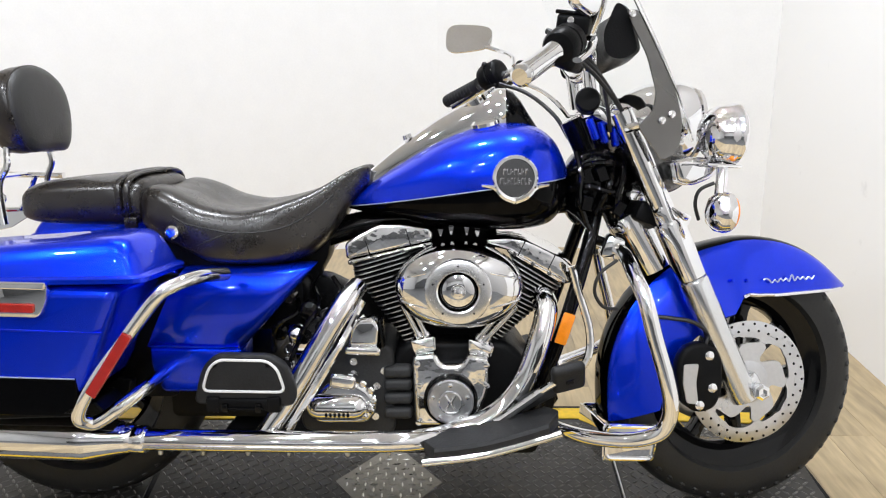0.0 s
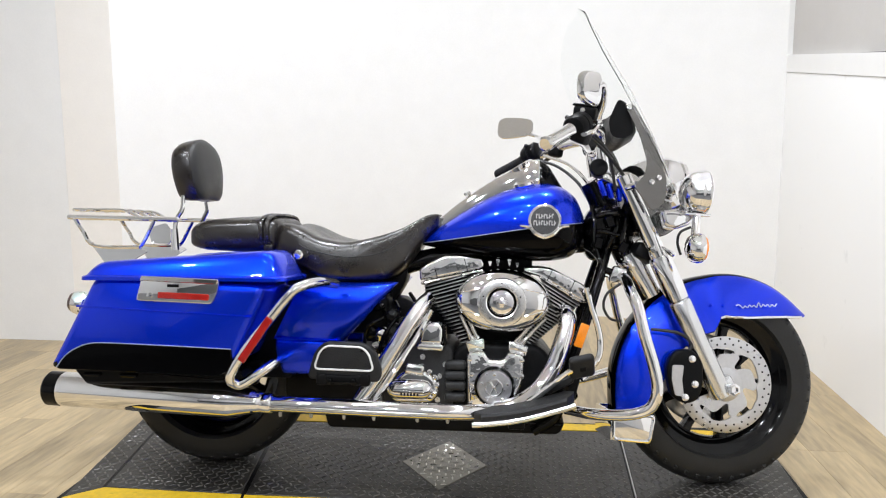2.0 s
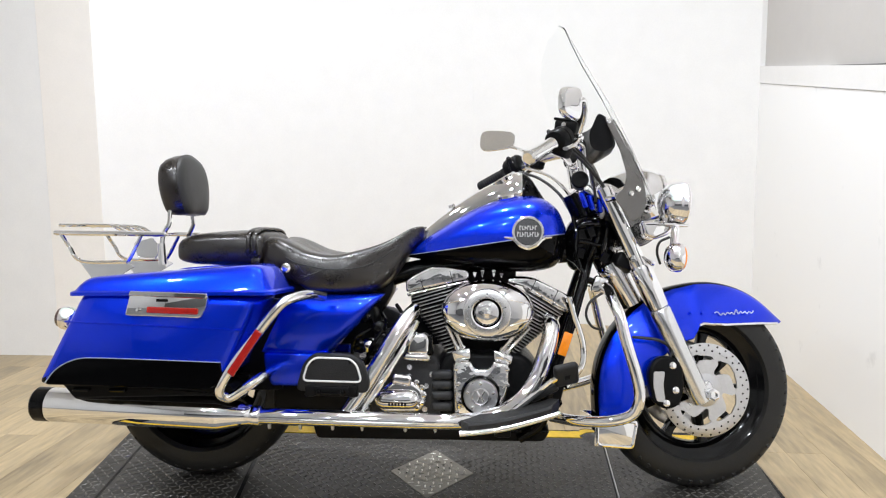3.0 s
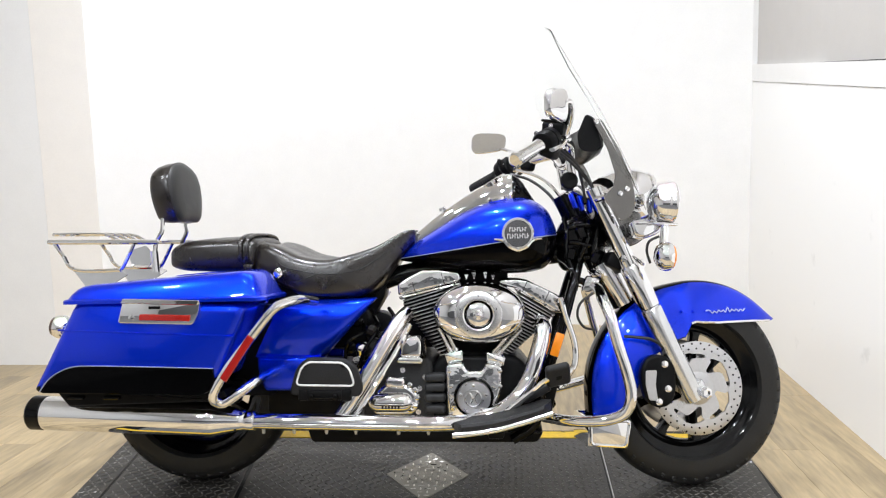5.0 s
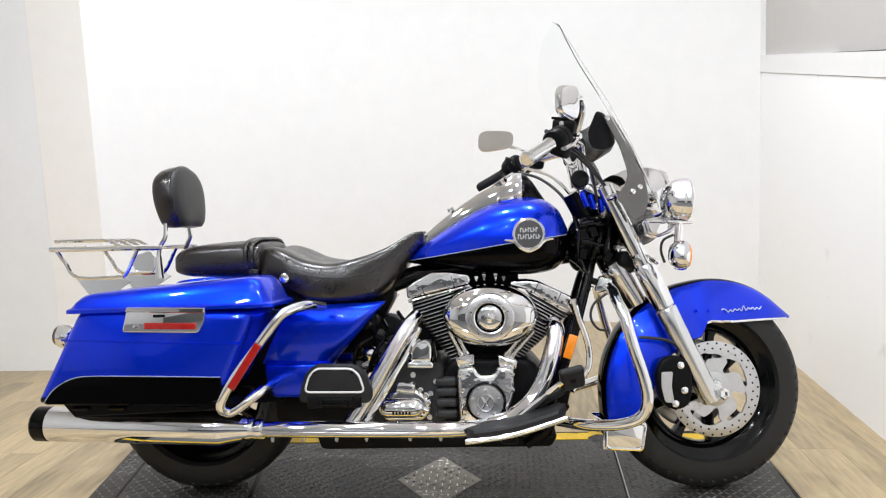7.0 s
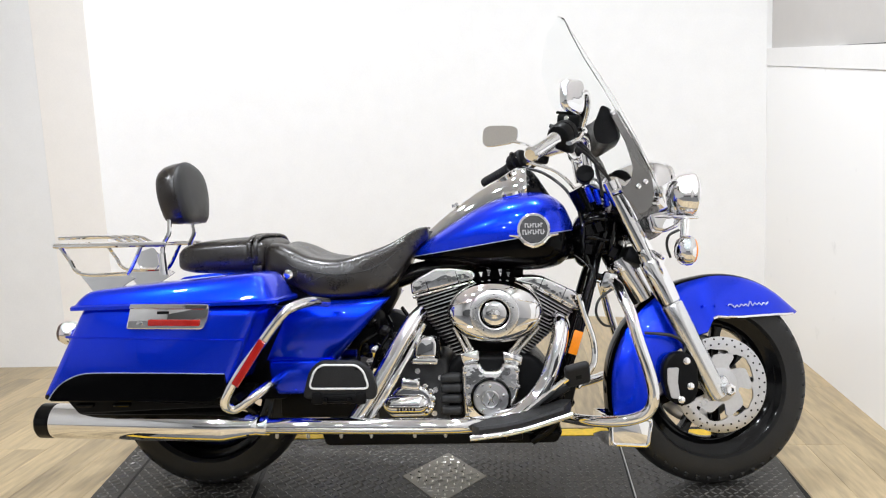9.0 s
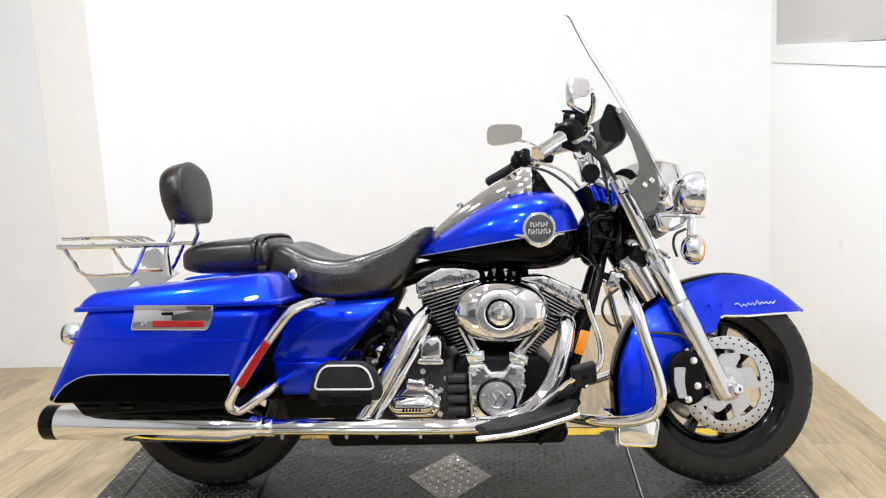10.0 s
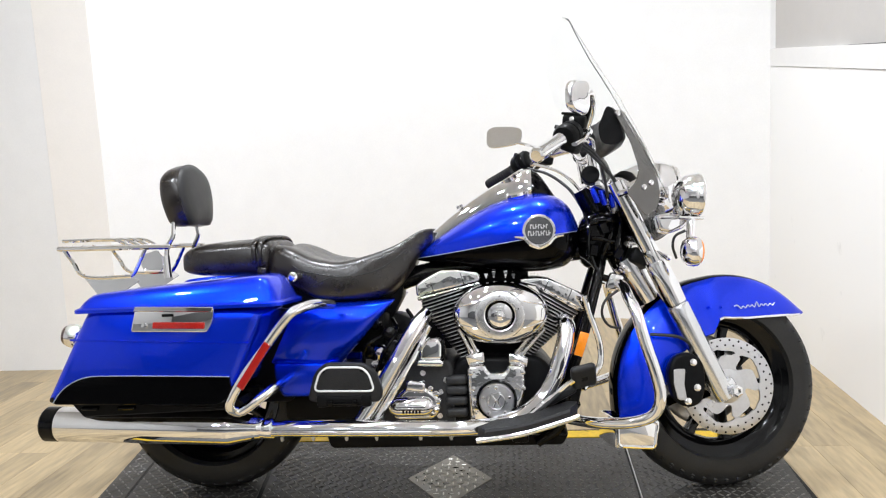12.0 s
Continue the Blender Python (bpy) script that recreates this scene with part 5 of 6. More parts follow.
for x, y, z, a in ((0.445, -0.098, 0.735, 12), (0.478, -0.096, 0.802, -20), (0.520, -0.090, 0.722, 30)):
    part("loom_connector", box((0.026, 0.018, 0.036), pose(x, y, z, 0, a, 0), 0.003, 1), BLACK_GLOSS, bike, "black wiring connector")
part("side_reflector", box((0.028, 0.012, 0.075), pose(0.393, -0.150, 0.454, 0, 18, 0), 0.004, 2), AMBER, bike, "amber side reflector on the downtube")
part("brake_line", tube([(0.405, -0.155, 0.60), (0.425, -0.16, 0.53), (0.445, -0.165, 0.46), (0.445, -0.17, 0.40), (0.42, -0.18, 0.36), (0.39, -0.2, 0.33)], 0.009, 10), CHROME, bike, "chrome brake line tube")
part("voltage_regulator", box((0.05, 0.12, 0.11), pose(0.365, 0, 0.27, 0, 14, 0), 0.008, 2), BLACK_METAL, bike, "black finned regulator")
part("oil_filter", lathe([(0.036, 0), (0.038, 0.01), (0.038, 0.08), (0.03, 0.09)], (0.30, -0.02, 0.24), (0.95, 0, 0.3), 24), BLACK_GLOSS, bike, "black oil filter")
part("fork_lower_cover", tube([(0.548, -0.02, 0.705), (0.625, -0.02, 0.575)], [0.055, 0.050], 24, smooth=False), CHROME, bike, "chrome cowl behind the fork")


# crash bar
part("engine_guard", tube([(0.475, -0.02, 0.640), (0.515, -0.15, 0.632), (0.522, -0.26, 0.600), (0.535, -0.31, 0.560), (0.553, -0.325, 0.485), (0.577, -0.335, 0.400), (0.588, -0.335, 0.340), (0.580, -0.33, 0.295), (0.555, -0.32, 0.270), (0.500, -0.30, 0.252), (0.42, -0.25, 0.240), (0.35, -0.17, 0.232)], 0.0165, 14), CHROME, bike, "chrome engine guard bar")
part("engine_guard", tube([(0.475, 0.02, 0.640), (0.515, 0.15, 0.632), (0.522, 0.26, 0.600), (0.535, 0.31, 0.560), (0.553, 0.325, 0.485), (0.577, 0.335, 0.400), (0.588, 0.335, 0.340), (0.580, 0.33, 0.295), (0.555, 0.32, 0.270), (0.500, 0.30, 0.252), (0.42, 0.25, 0.240), (0.35, 0.17, 0.232)], 0.0165, 14), CHROME, bike, "chrome engine guard bar")
part("guard_clamp", box((0.045, 0.05, 0.055), pose(0.500, -0.115, 0.636, 0, 20, 0), 0.010, 2), CHROME, bike, "chrome guard clamp")
part("guard_mount", tube([(0.44, -0.09, 0.660), (0.50, -0.10, 0.640)], 0.011, 10, smooth=False), BLACK_GLOSS, bike)
part("clutch_cable", tube([(0.505, -0.16, 0.615), (0.465, -0.17, 0.585), (0.455, -0.17, 0.545), (0.475, -0.165, 0.51), (0.51, -0.15, 0.50)], 0.004, 8), PLASTIC, bike, "thin black cable")


# rider footboard
def floorboard(s):
    rings = []
    for k in range(13):
        u = k / 12
        x = 0.078 + 0.286 * u
        z = curve_at([(0.07, 0.222), (0.20, 0.240), (0.30, 0.268), (0.365, 0.290)], x)
        e = math.sqrt(max(0.05, 1 - max(0, (abs(u - 0.5) - 0.40) / 0.10) ** 2))
        y0, y1 = 0.285 - 0.055 * e, 0.285 + 0.055 * e
        rings.append([(x, s * y1, z - 0.004), (x, s * y1, z + 0.014), (x, s * (y1 - 0.006), z + 0.021), (x, s * (y0 + 0.006), z + 0.021), (x, s * y0, z + 0.014), (x, s * y0, z - 0.004)])
    b = part("rider_footboard", loft(rings), MAT_RUBBER, bike, "rider footboard with grey-black rubber top")
    part("footboard_trim", tube([(x, s * 0.338, curve_at([(0.07, 0.222), (0.20, 0.240), (0.30, 0.268), (0.365, 0.290)], x) - 0.0065) for x in (0.076, 0.13, 0.20, 0.27, 0.33, 0.366)], 0.0085, 12), CHROME, b, "chrome footboard edge")
    part("footboard_pan", loft([[(x, s * 0.335, z - 0.004), (x, s * 0.335, z - 0.014), (x, s * 0.24, z - 0.014), (x, s * 0.24, z - 0.004)] for x, z in ((0.08, 0.222), (0.2, 0.240), (0.3, 0.268), (0.362, 0.289))]), CHROME, b)
    part("footboard_bracket", box((0.05, 0.10, 0.05), pose(0.20, s * 0.19, 0.205), 0.008, 2), BLACK_METAL, b)


floorboard(-1)
floorboard(1)
pedal = part("brake_pedal", tube([(0.235, -0.23, 0.262), (0.30, -0.255, 0.320), (0.345, -0.275, 0.362), (0.38, -0.28, 0.385)], [0.011, 0.009, 0.008, 0.009], 10), CHROME, bike, "chrome brake pedal lever")
tilt = pose(0.386, -0.272, 0.382, 34, -12, 8)
part("pedal_pad", box((0.074, 0.026, 0.080), tilt, 0.012, 4), MAT_RUBBER, pedal, "grey-black rubber brake pedal pad")
part("pad_mark", box((0.018, 0.003, 0.014), tilt @ pose(0, -0.013, 0), 0.001, 1), BLACK_METAL, pedal)
part("pedal_heel", box((0.09, 0.05, 0.022), pose(0.325, -0.22, 0.318, 0, -28, 0), 0.008, 2), MAT_RUBBER, pedal)


# passenger footboard, folded up
def passenger_board(s):
    out = rounded([(-0.425, 0.322), (-0.402, 0.405), (-0.370, 0.436), (-0.250, 0.434), (-0.216, 0.410), (-0.196, 0.350), (-0.205, 0.318)], 0.022, 5)
    b = part("passenger_footboard", slab(out, s * 0.262, s * 0.288, 0.008, 3), MAT_RUBBER, bike, "folded passenger footboard with a pale outline")
    inner = rounded([(-0.402, 0.354), (-0.385, 0.405), (-0.362, 0.424), (-0.258, 0.422), (-0.236, 0.404), (-0.220, 0.352)], 0.018, 5)
    part("board_outline", tube([(x, s * 0.2885, z) for x, z in inner + inner[:1]], 0.0032, 6, n=1), WHITE_LINE, b, "white outline on the footboard")
    for x in (-0.372, -0.256):
        part("board_screw", lathe([(0.006, 0), (0.005, 0.002)], (x, s * 0.288, 0.412), (0, s, 0), 10), BLACK_METAL, b)
    part("board_pivot", box((0.125, 0.05, 0.030), pose(-0.312, s * 0.270, 0.324), 0.006, 2), BLACK_METAL, b)
    part("board_hinge", box((0.030, 0.05, 0.036), pose(-0.378, s * 0.272, 0.325), 0.005, 2), BLACK_METAL, b)
    part("board_hinge", box((0.030, 0.05, 0.036), pose(-0.246, s * 0.272, 0.325), 0.005, 2), BLACK_METAL, b)
    part("hinge_pin", tube([(-0.356, s * 0.298, 0.318), (-0.268, s * 0.298, 0.318)], 0.0030, 8, smooth=False), BLACK_GLOSS, b, "black hinge pin of the footboard")
    for x in (-0.350, -0.278):
        part("hinge_lug", box((0.014, 0.012, 0.020), pose(x, s * 0.297, 0.320), 0.003, 2), BLACK_GLOSS, b)


passenger_board(-1)
passenger_board(1)

# headlamp, nacelle and lamps
head_lamp = front("headlight", lathe([(0.010, -0.150), (0.036, -0.138), (0.062, -0.112), (0.084, -0.070), (0.099, -0.025), (0.101, 0.005), (0.096, 0.032), (0.088, 0.050), (0.091, 0.053), (0.088, 0.064), (0.080, 0.070)], (0.650, 0, 0.914), (1, 0, -0.06), 40), CHROME, None, "large chrome headlight bucket")
front("headlight_lens", lathe([(0.079, 0.067), (0.06, 0.080), (0.001, 0.090)], (0.652, 0, 0.912), (1, 0, -0.06), 32), glass_material("lamp_glass", (0.95, 0.97, 1.0), 0.05), head_lamp, "clear headlight lens")


def nacelle_mesh():
    rings = []
    for x, zc, hz, hy in ((0.520, 0.910, 0.035, 0.060), (0.535, 0.905, 0.052, 0.078), (0.57, 0.895, 0.062, 0.086), (0.62, 0.890, 0.066, 0.086)):
        rings.append([(x, hy * spow(math.cos(a), 0.8), zc + hz * spow(math.sin(a), 0.8)) for a in (2 * math.pi * i / 24 for i in range(24))])
    return loft(rings)


front("nacelle", nacelle_mesh(), CHROME, None, "chrome headlight nacelle")
front("fork_cover", slab(rounded([(0.515, 0.890), (0.600, 0.845), (0.678, 0.832), (0.684, 0.786), (0.634, 0.752), (0.594, 0.744), (0.560, 0.770)], 0.02), -0.098, 0.098, 0.010, 3), SATIN, None, "satin steel lower nacelle cover between the fork tubes")
front("lower_triple_tree", box((0.070, 0.20, 0.05), pose(0.575, 0, 0.700, 0, 25, 0), 0.012, 2), BLACK_METAL, None, "black lower fork clamp")
front("upper_triple_tree", box((0.080, 0.25, 0.032), pose(0.466, 0, 0.918, 0, 25, 0), 0.012, 2), CHROME, None, "chrome upper fork clamp")
for x, y, tilt in ((0.432, -0.108, -20), (0.458, -0.100, -14), (0.486, -0.098, -8), (0.512, -0.100, -2)):
    cover = front("fork_stem_cover", box((0.014, 0.026, 0.052), pose(x, y, 0.893 - (x - 0.432) * 0.25, 0, tilt, 0), 0.006, 3), BLUE, None, "blue painted fork bracket fin")
    front("bracket_cap", lathe([(0.010, 0), (0.010, 0.008), (0.006, 0.011)], (x + 0.010, y - 0.004, 0.926 - (x - 0.432) * 0.25), (-0.1, -0.3, 0.95), 10), CHROME, cover)
front("ignition_switch", lathe([(0.027, -0.03), (0.028, 0.006), (0.024, 0.012), (0.001, 0.014)], (0.420, -0.112, 0.956), (-0.25, -0.95, 0.1), 24), BLACK_METAL, None, "round black horn and switch cap")
for s in (-1, 1):
    wing = front("light_bar", slab(rounded([(0.588, 0.820), (0.640, 0.828), (0.694, 0.822), (0.702, 0.803), (0.672, 0.778), (0.632, 0.764), (0.600, 0.772)], 0.012), s * 0.105, s * 0.190, 0.014, 4), CHROME, None, "chrome auxiliary lamp bracket")
    front("lamp_ledge", box((0.078, 0.060, 0.008), pose(0.682, s * 0.200, 0.806, 0, 3, 0), 0.003, 2), CHROME, wing)
for s in (-1, 1):
    sp = front("passing_lamp", lathe([(0.012, -0.046), (0.040, -0.040), (0.058, -0.022), (0.064, 0.0), (0.065, 0.010), (0.067, 0.013), (0.067, 0.022), (0.060, 0.028)], (0.688, s * 0.205, 0.873), (1, 0, -0.05), 36), CHROME, None, "chrome passing lamp")
    front("passing_lamp_lens", lathe([(0.060, 0.025), (0.04, 0.036), (0.001, 0.042)], (0.688, s * 0.205, 0.873), (1, 0, -0.05), 28), glass_material("passing_lamp_glass", (0.95, 0.97, 1.0), 0.05), sp)
    front("lamp_stem", tube([(0.688, s * 0.205, 0.825), (0.685, s * 0.21, 0.79), (0.676, s * 0.22, 0.745)], 0.0125, 12), CHROME, sp)
    ts = front("front_turn_signal", lathe([(0.012, -0.030), (0.030, -0.024), (0.042, -0.010), (0.045, 0.006), (0.043, 0.016)], (0.676, s * 0.225, 0.708), (1, 0, -0.05), 28), CHROME, None, "chrome front turn signal with amber lens")
    front("turn_signal_lens", lathe([(0.042, 0.013), (0.036, 0.024), (0.015, 0.030)], (0.676, s * 0.225, 0.708), (1, 0, -0.05), 28), AMBER, ts, "amber turn signal lens")
    front("lamp_wire", tube([(0.668, s * 0.21, 0.770), (0.640, s * 0.20, 0.755), (0.635, s * 0.19, 0.725), (0.648, s * 0.18, 0.69)], 0.004, 8), PLASTIC, ts)


# windshield
SH = [(0.865, 0.687, 0.150), (0.960, 0.655, 0.200), (1.060, 0.611, 0.232), (1.180, 0.552, 0.245), (1.280, 0.490, 0.235), (1.365, 0.440, 0.205), (1.428, 0.404, 0.150), (1.466, 0.376, 0.070)]


def shield_mesh():
    rings, back = [], []
    for z, x, hw in SH:
        row, row2 = [], []
        for k in range(17):
            u = -1 + k / 8
            y = hw * u
            sx = x - 0.095 * (y / 0.24) ** 2
            row.append((sx, y, z))
            row2.append((sx - 0.0028, y, z))
        rings.append(row + row2[::-1])
    return loft(rings)


shield = front("windshield", shield_mesh(), SHIELD, None, "clear detachable windshield")
shield.visible_shadow = False
for s in (-1, 1):
    br = front("windshield_bracket", slab(rounded([(0.479, 1.136), (0.508, 1.138), (0.566, 1.035), (0.594, 0.962), (0.607, 0.907), (0.604, 0.857), (0.590, 0.834), (0.562, 0.818), (0.506, 0.893), (0.540, 0.925), (0.548, 0.965), (0.527, 1.041), (0.500, 1.095)], 0.012, 4), s * 0.178, s * 0.183, 0.001, 1), SATIN, None, "satin steel windshield bracket")
    for bx, bz in ((0.492, 1.128), (0.560, 0.905), (0.582, 0.918)):
        front("bracket_bolt", lathe([(0.008, 0), (0.008, 0.005), (0.004, 0.007)], (bx, s * 0.183, bz), (0, s, 0), 12), CHROME, br)
    front("shield_clamp", tube([(0.515, s * 0.18, 0.895), (0.495, s * 0.15, 0.890)], 0.010, 10, smooth=False), CHROME, br)
front("windshield_pouch", loft([[(x, y, z) for x, z in rounded([(0.470 - t, 1.09), (0.501 - t, 1.160), (0.527 - t, 1.140), (0.549 - t, 1.055), (0.510 - t, 1.035), (0.477 - t, 1.045)], 0.015, 3)] for y, t in ((-0.165, 0.035), (-0.155, 0.024), (-0.06, 0.004), (0.06, 0.004), (0.155, 0.024), (0.165, 0.035))]), BLACK_METAL, None, "black windshield pouch")


# handlebar and controls
BAR_TILT = Matrix.Translation((0, 0, 0.012)) @ Matrix.Translation((0, 0, 1.0)) @ Matrix.Rotation(radians(2.4), 4, "X") @ Matrix.Translation((0, 0, -1.0))


def between3(a, b, u):
    return tuple(p + (q - p) * u for p, q in zip(a, b))


def bar_part(name, bm, material, parent=None, label="", angle=35):
    """A part of the handlebar, which sits a little askew."""
    bmesh.ops.transform(bm, matrix=BAR_TILT, verts=bm.verts)
    return front(name, bm, material, parent, label, angle)


bar_part("handlebar", tube([(0.200, -0.43, 0.972), (0.262, -0.36, 1.012), (0.315, -0.29, 1.040), (0.375, -0.21, 1.060), (0.425, -0.12, 1.060), (0.440, -0.05, 1.015), (0.440, 0.05, 1.015), (0.425, 0.12, 1.060), (0.375, 0.21, 1.060), (0.315, 0.29, 1.040), (0.262, 0.36, 1.012), (0.200, 0.43, 0.972)], 0.0135, 14), CHROME, None, "chrome swept-back handlebar")
def mirror_plate(centre, aim, half_w, half_h, layers, lean=0.0):
    """A mirror head of rounded, slightly tapered outline; layers are (size, depth along aim)."""
    c, ax = Vector(centre), Vector(aim).normalized()
    up = (Vector((0, 0, 1)) - ax * ax.z).normalized()
    side = ax.cross(up)
    turn = Matrix.Rotation(radians(lean), 3, ax)
    up, side = turn @ up, turn @ side
    rings = []
    for q, d in layers:
        ring = []
        for k in range(40):
            a = 2 * math.pi * k / 40
            u, v = spow(math.cos(a), 0.55), spow(math.sin(a), 0.55)
            ring.append(c + ax * d + side * u * half_w * q + up * v * half_h * q * (1 - 0.16 * u))
        rings.append(ring)
    return loft(rings)


for s in (-1, 1):
    low, high = ((0.188, -0.445, 0.965), (0.275, -0.342, 1.020)) if s < 0 else ((0.180, 0.447, 0.984), (0.262, 0.350, 1.026))
    line = [between3(low, high, u) for u in (0.0, 0.03, 0.12, 0.5, 0.88, 1.0)]
    g = bar_part("handgrip", tube(line, [0.012, 0.0170, 0.0190, 0.0185, 0.0190, 0.0205], 20, n=3), CHROME if s < 0 else MAT_RUBBER, None, "chrome and rubber handgrip" if s < 0 else "black rubber handgrip")
    if s < 0:
        for k in range(3):
            a = k * 2.1 + 0.6
            bar_part("grip_strip", tube([(0.200 + 0.012 * math.cos(a), -0.43, 0.973 + 0.017 * math.sin(a)), (0.268 + 0.012 * math.cos(a), -0.350, 1.016 + 0.017 * math.sin(a))], 0.006, 6, smooth=False), MAT_RUBBER, g)
        bar_part("grip_end", lathe([(0.0195, 0), (0.0205, 0.003), (0.0205, 0.012), (0.015, 0.017)], (0.196, -0.436, 0.970), Vector(low) - Vector(high), 20), CHROME, g, "chrome grip end cap")
    else:
        for k in range(9):
            bar_part("grip_rib", lathe([(0.0186, -0.0015), (0.0198, 0), (0.0186, 0.0015)], between3(low, high, 0.14 + 0.085 * k), Vector(high) - Vector(low), 16, caps=False), MAT_RUBBER, g)
    hub = (0.308, -0.305, 1.040) if s < 0 else (0.292, 0.312, 1.048)
    along = (Vector(high) - Vector(low)).normalized()
    sw = bar_part("switch_housing", lathe([(0.022, -0.036), (0.031, -0.033), (0.035, -0.026), (0.036, -0.004), (0.033, -0.001), (0.033, 0.001), (0.036, 0.004), (0.036, 0.024), (0.031, 0.031), (0.024, 0.034)], hub, along, 28), BLACK_METAL, None, "black two-piece switch housing")
    bar_part("switch_box", box((0.050, 0.052, 0.036), pose(hub[0] + 0.006, hub[1], hub[2] - 0.030, 0, 25, s * 38), 0.010, 3), BLACK_METAL, sw)
    for k in range(3):
        bar_part("switch_button", box((0.014, 0.014, 0.012), pose(hub[0] - 0.026, hub[1] + s * (0.018 - 0.017 * k), hub[2] + 0.014 + 0.006 * k, 0, 25, s * 38), 0.003, 1), PLASTIC, sw)
    bar_part("housing_screw", lathe([(0.005, 0), (0.005, 0.003), (0.002, 0.004)], (hub[0] - 0.010, hub[1] - 0.036, hub[2] + 0.010), (0, -1, 0.2), 10), CHROME, sw)
    bar_part("control_clamp", box((0.040, 0.050, 0.050), pose(0.362, s * 0.235, 1.052, 8, 10, s * 30), 0.012, 3), CHROME_CAST if s < 0 else BLACK_METAL, None, "chrome lever clamp" if s < 0 else "black lever clamp")
    if s < 0:
        tank_res = bar_part("master_cylinder", box((0.066, 0.080, 0.036), pose(0.348, s * 0.255, 1.086, 8, 10, s * 30), 0.007, 3), BLACK_METAL, None, "black hydraulic reservoir")
        bar_part("reservoir_lid", box((0.067, 0.081, 0.008), pose(0.3475, s * 0.255, 1.108, 8, 10, s * 30), 0.003, 2), BLACK_GLOSS, tank_res)
        bar_part("reservoir_sight", lathe([(0.007, 0), (0.007, 0.003), (0.003, 0.004)], (0.322, s * 0.300, 1.086), (-0.5, -0.87, 0), 12), CHROME, tank_res)
        bar_part("banjo_bolt", lathe([(0.011, 0), (0.011, 0.012), (0.008, 0.016)], (0.385, s * 0.220, 1.062), (0.5, -0.8, 0), 12), CHROME, tank_res)
    bar_part("control_lever", tube([(0.372, s * 0.262, 1.048), (0.356, s * 0.33, 1.036), (0.326, s * 0.39, 1.014), (0.292, s * 0.436, 0.994)], [0.009, 0.010, 0.008, 0.009], 10, flat=0.6), CHROME if s < 0 else BLACK_GLOSS, None, "chrome control lever" if s < 0 else "black control lever")
    centre, aim, hw, hh = ((0.308, -0.420, 1.122), (0.62, -0.78, -0.05), 0.044, 0.045) if s < 0 else ((0.256, 0.480, 1.170), (0.36, 0.90, -0.26), 0.070, 0.041)
    shell = [(0.45, 0.0165), (0.72, 0.0155), (0.88, 0.0125), (0.97, 0.006), (1.0, -0.001), (0.985, -0.006), (0.95, -0.006)]
    mr = bar_part("mirror", mirror_plate(centre, aim, hw, hh, shell), CHROME, None, "chrome rear-view mirror with a rounded outline")
    bar_part("mirror_glass", mirror_plate(centre, aim, hw, hh, [(0.955, -0.0050), (0.95, -0.0068)]), mat("mirror_silver", (0.9, 0.9, 0.9), 0.01, 1.0), mr, "mirror glass")
    cx, cy, cz = centre
    if s < 0:
        bar_part("mirror_stem", tube([(0.372, -0.262, 1.070), (0.378, -0.290, 1.100), (0.374, -0.330, 1.128), (0.356, -0.376, 1.140), (cx + 0.022, cy + 0.004, cz + 0.006)], [0.012, 0.011, 0.010, 0.010, 0.009], 12), CHROME, mr)
        bar_part("stem_nut", lathe([(0.014, 0), (0.014, 0.012), (0.010, 0.015)], (0.370, -0.258, 1.060), (0.1, -0.6, 0.8), 6), CHROME, mr)
    else:
        bar_part("mirror_stem", tube([(0.345, 0.285, 1.070), (0.350, 0.330, 1.100), (0.330, 0.40, 1.125), (cx + 0.030, cy * 0.98, cz - 0.020)], 0.0060, 10), CHROME, mr)
for k, pts in enumerate((((0.300, 0.26, 1.02), (0.36, 0.20, 0.99), (0.41, 0.12, 0.93), (0.44, 0.09, 0.87)), ((0.315, 0.22, 1.03), (0.385, 0.14, 0.99), (0.43, 0.08, 0.93), (0.46, 0.06, 0.86)), ((0.330, -0.26, 1.03), (0.40, -0.20, 1.0), (0.47, -0.14, 0.95), (0.52, -0.12, 0.89)), ((0.345, -0.24, 1.04), (0.42, -0.18, 1.0), (0.49, -0.13, 0.93), (0.53, -0.11, 0.86)), ((0.37, -0.20, 1.05), (0.43, -0.16, 1.0), (0.455, -0.14, 0.94), (0.47, -0.12, 0.88)))):
    bar_part("control_cable", tube(pts, 0.0052 if k < 3 else 0.0046, 8), CHROME if k == 1 else PLASTIC, None, "control cable")
for y in (-0.06, 0.06):
    bar_part("bar_riser", tube([(0.440, y, 1.02), (0.452, y, 0.94)], 0.018, 14, smooth=False), CHROME, None, "chrome handlebar riser")
front("fender_hose", tube([(0.585, -0.10, 0.465), (0.62, -0.12, 0.462), (0.66, -0.135, 0.455), (0.695, -0.14, 0.430), (0.69, -0.14, 0.405)], 0.005, 8), PLASTIC, None, "black brake hose")

# ---- the lift ----
lift = tagged(link("motorcycle_lift", box((2.24, 0.98, 0.007), pose(-0.05, -0.07, -0.0085), 0.001, 1), BLACK_METAL), "low black steel lift platform with yellow edges, flush on the floor", "lift")


def flat(outline, z0, z1, bevel=0.0012):
    """A plate with that outline in x and y."""
    bm = slab(outline, z0, z1, bevel, 1)
    bmesh.ops.transform(bm, matrix=Matrix(((1, 0, 0, 0), (0, 0, 1, 0), (0, 1, 0, 0), (0, 0, 0, 1))), verts=bm.verts)
    return bm


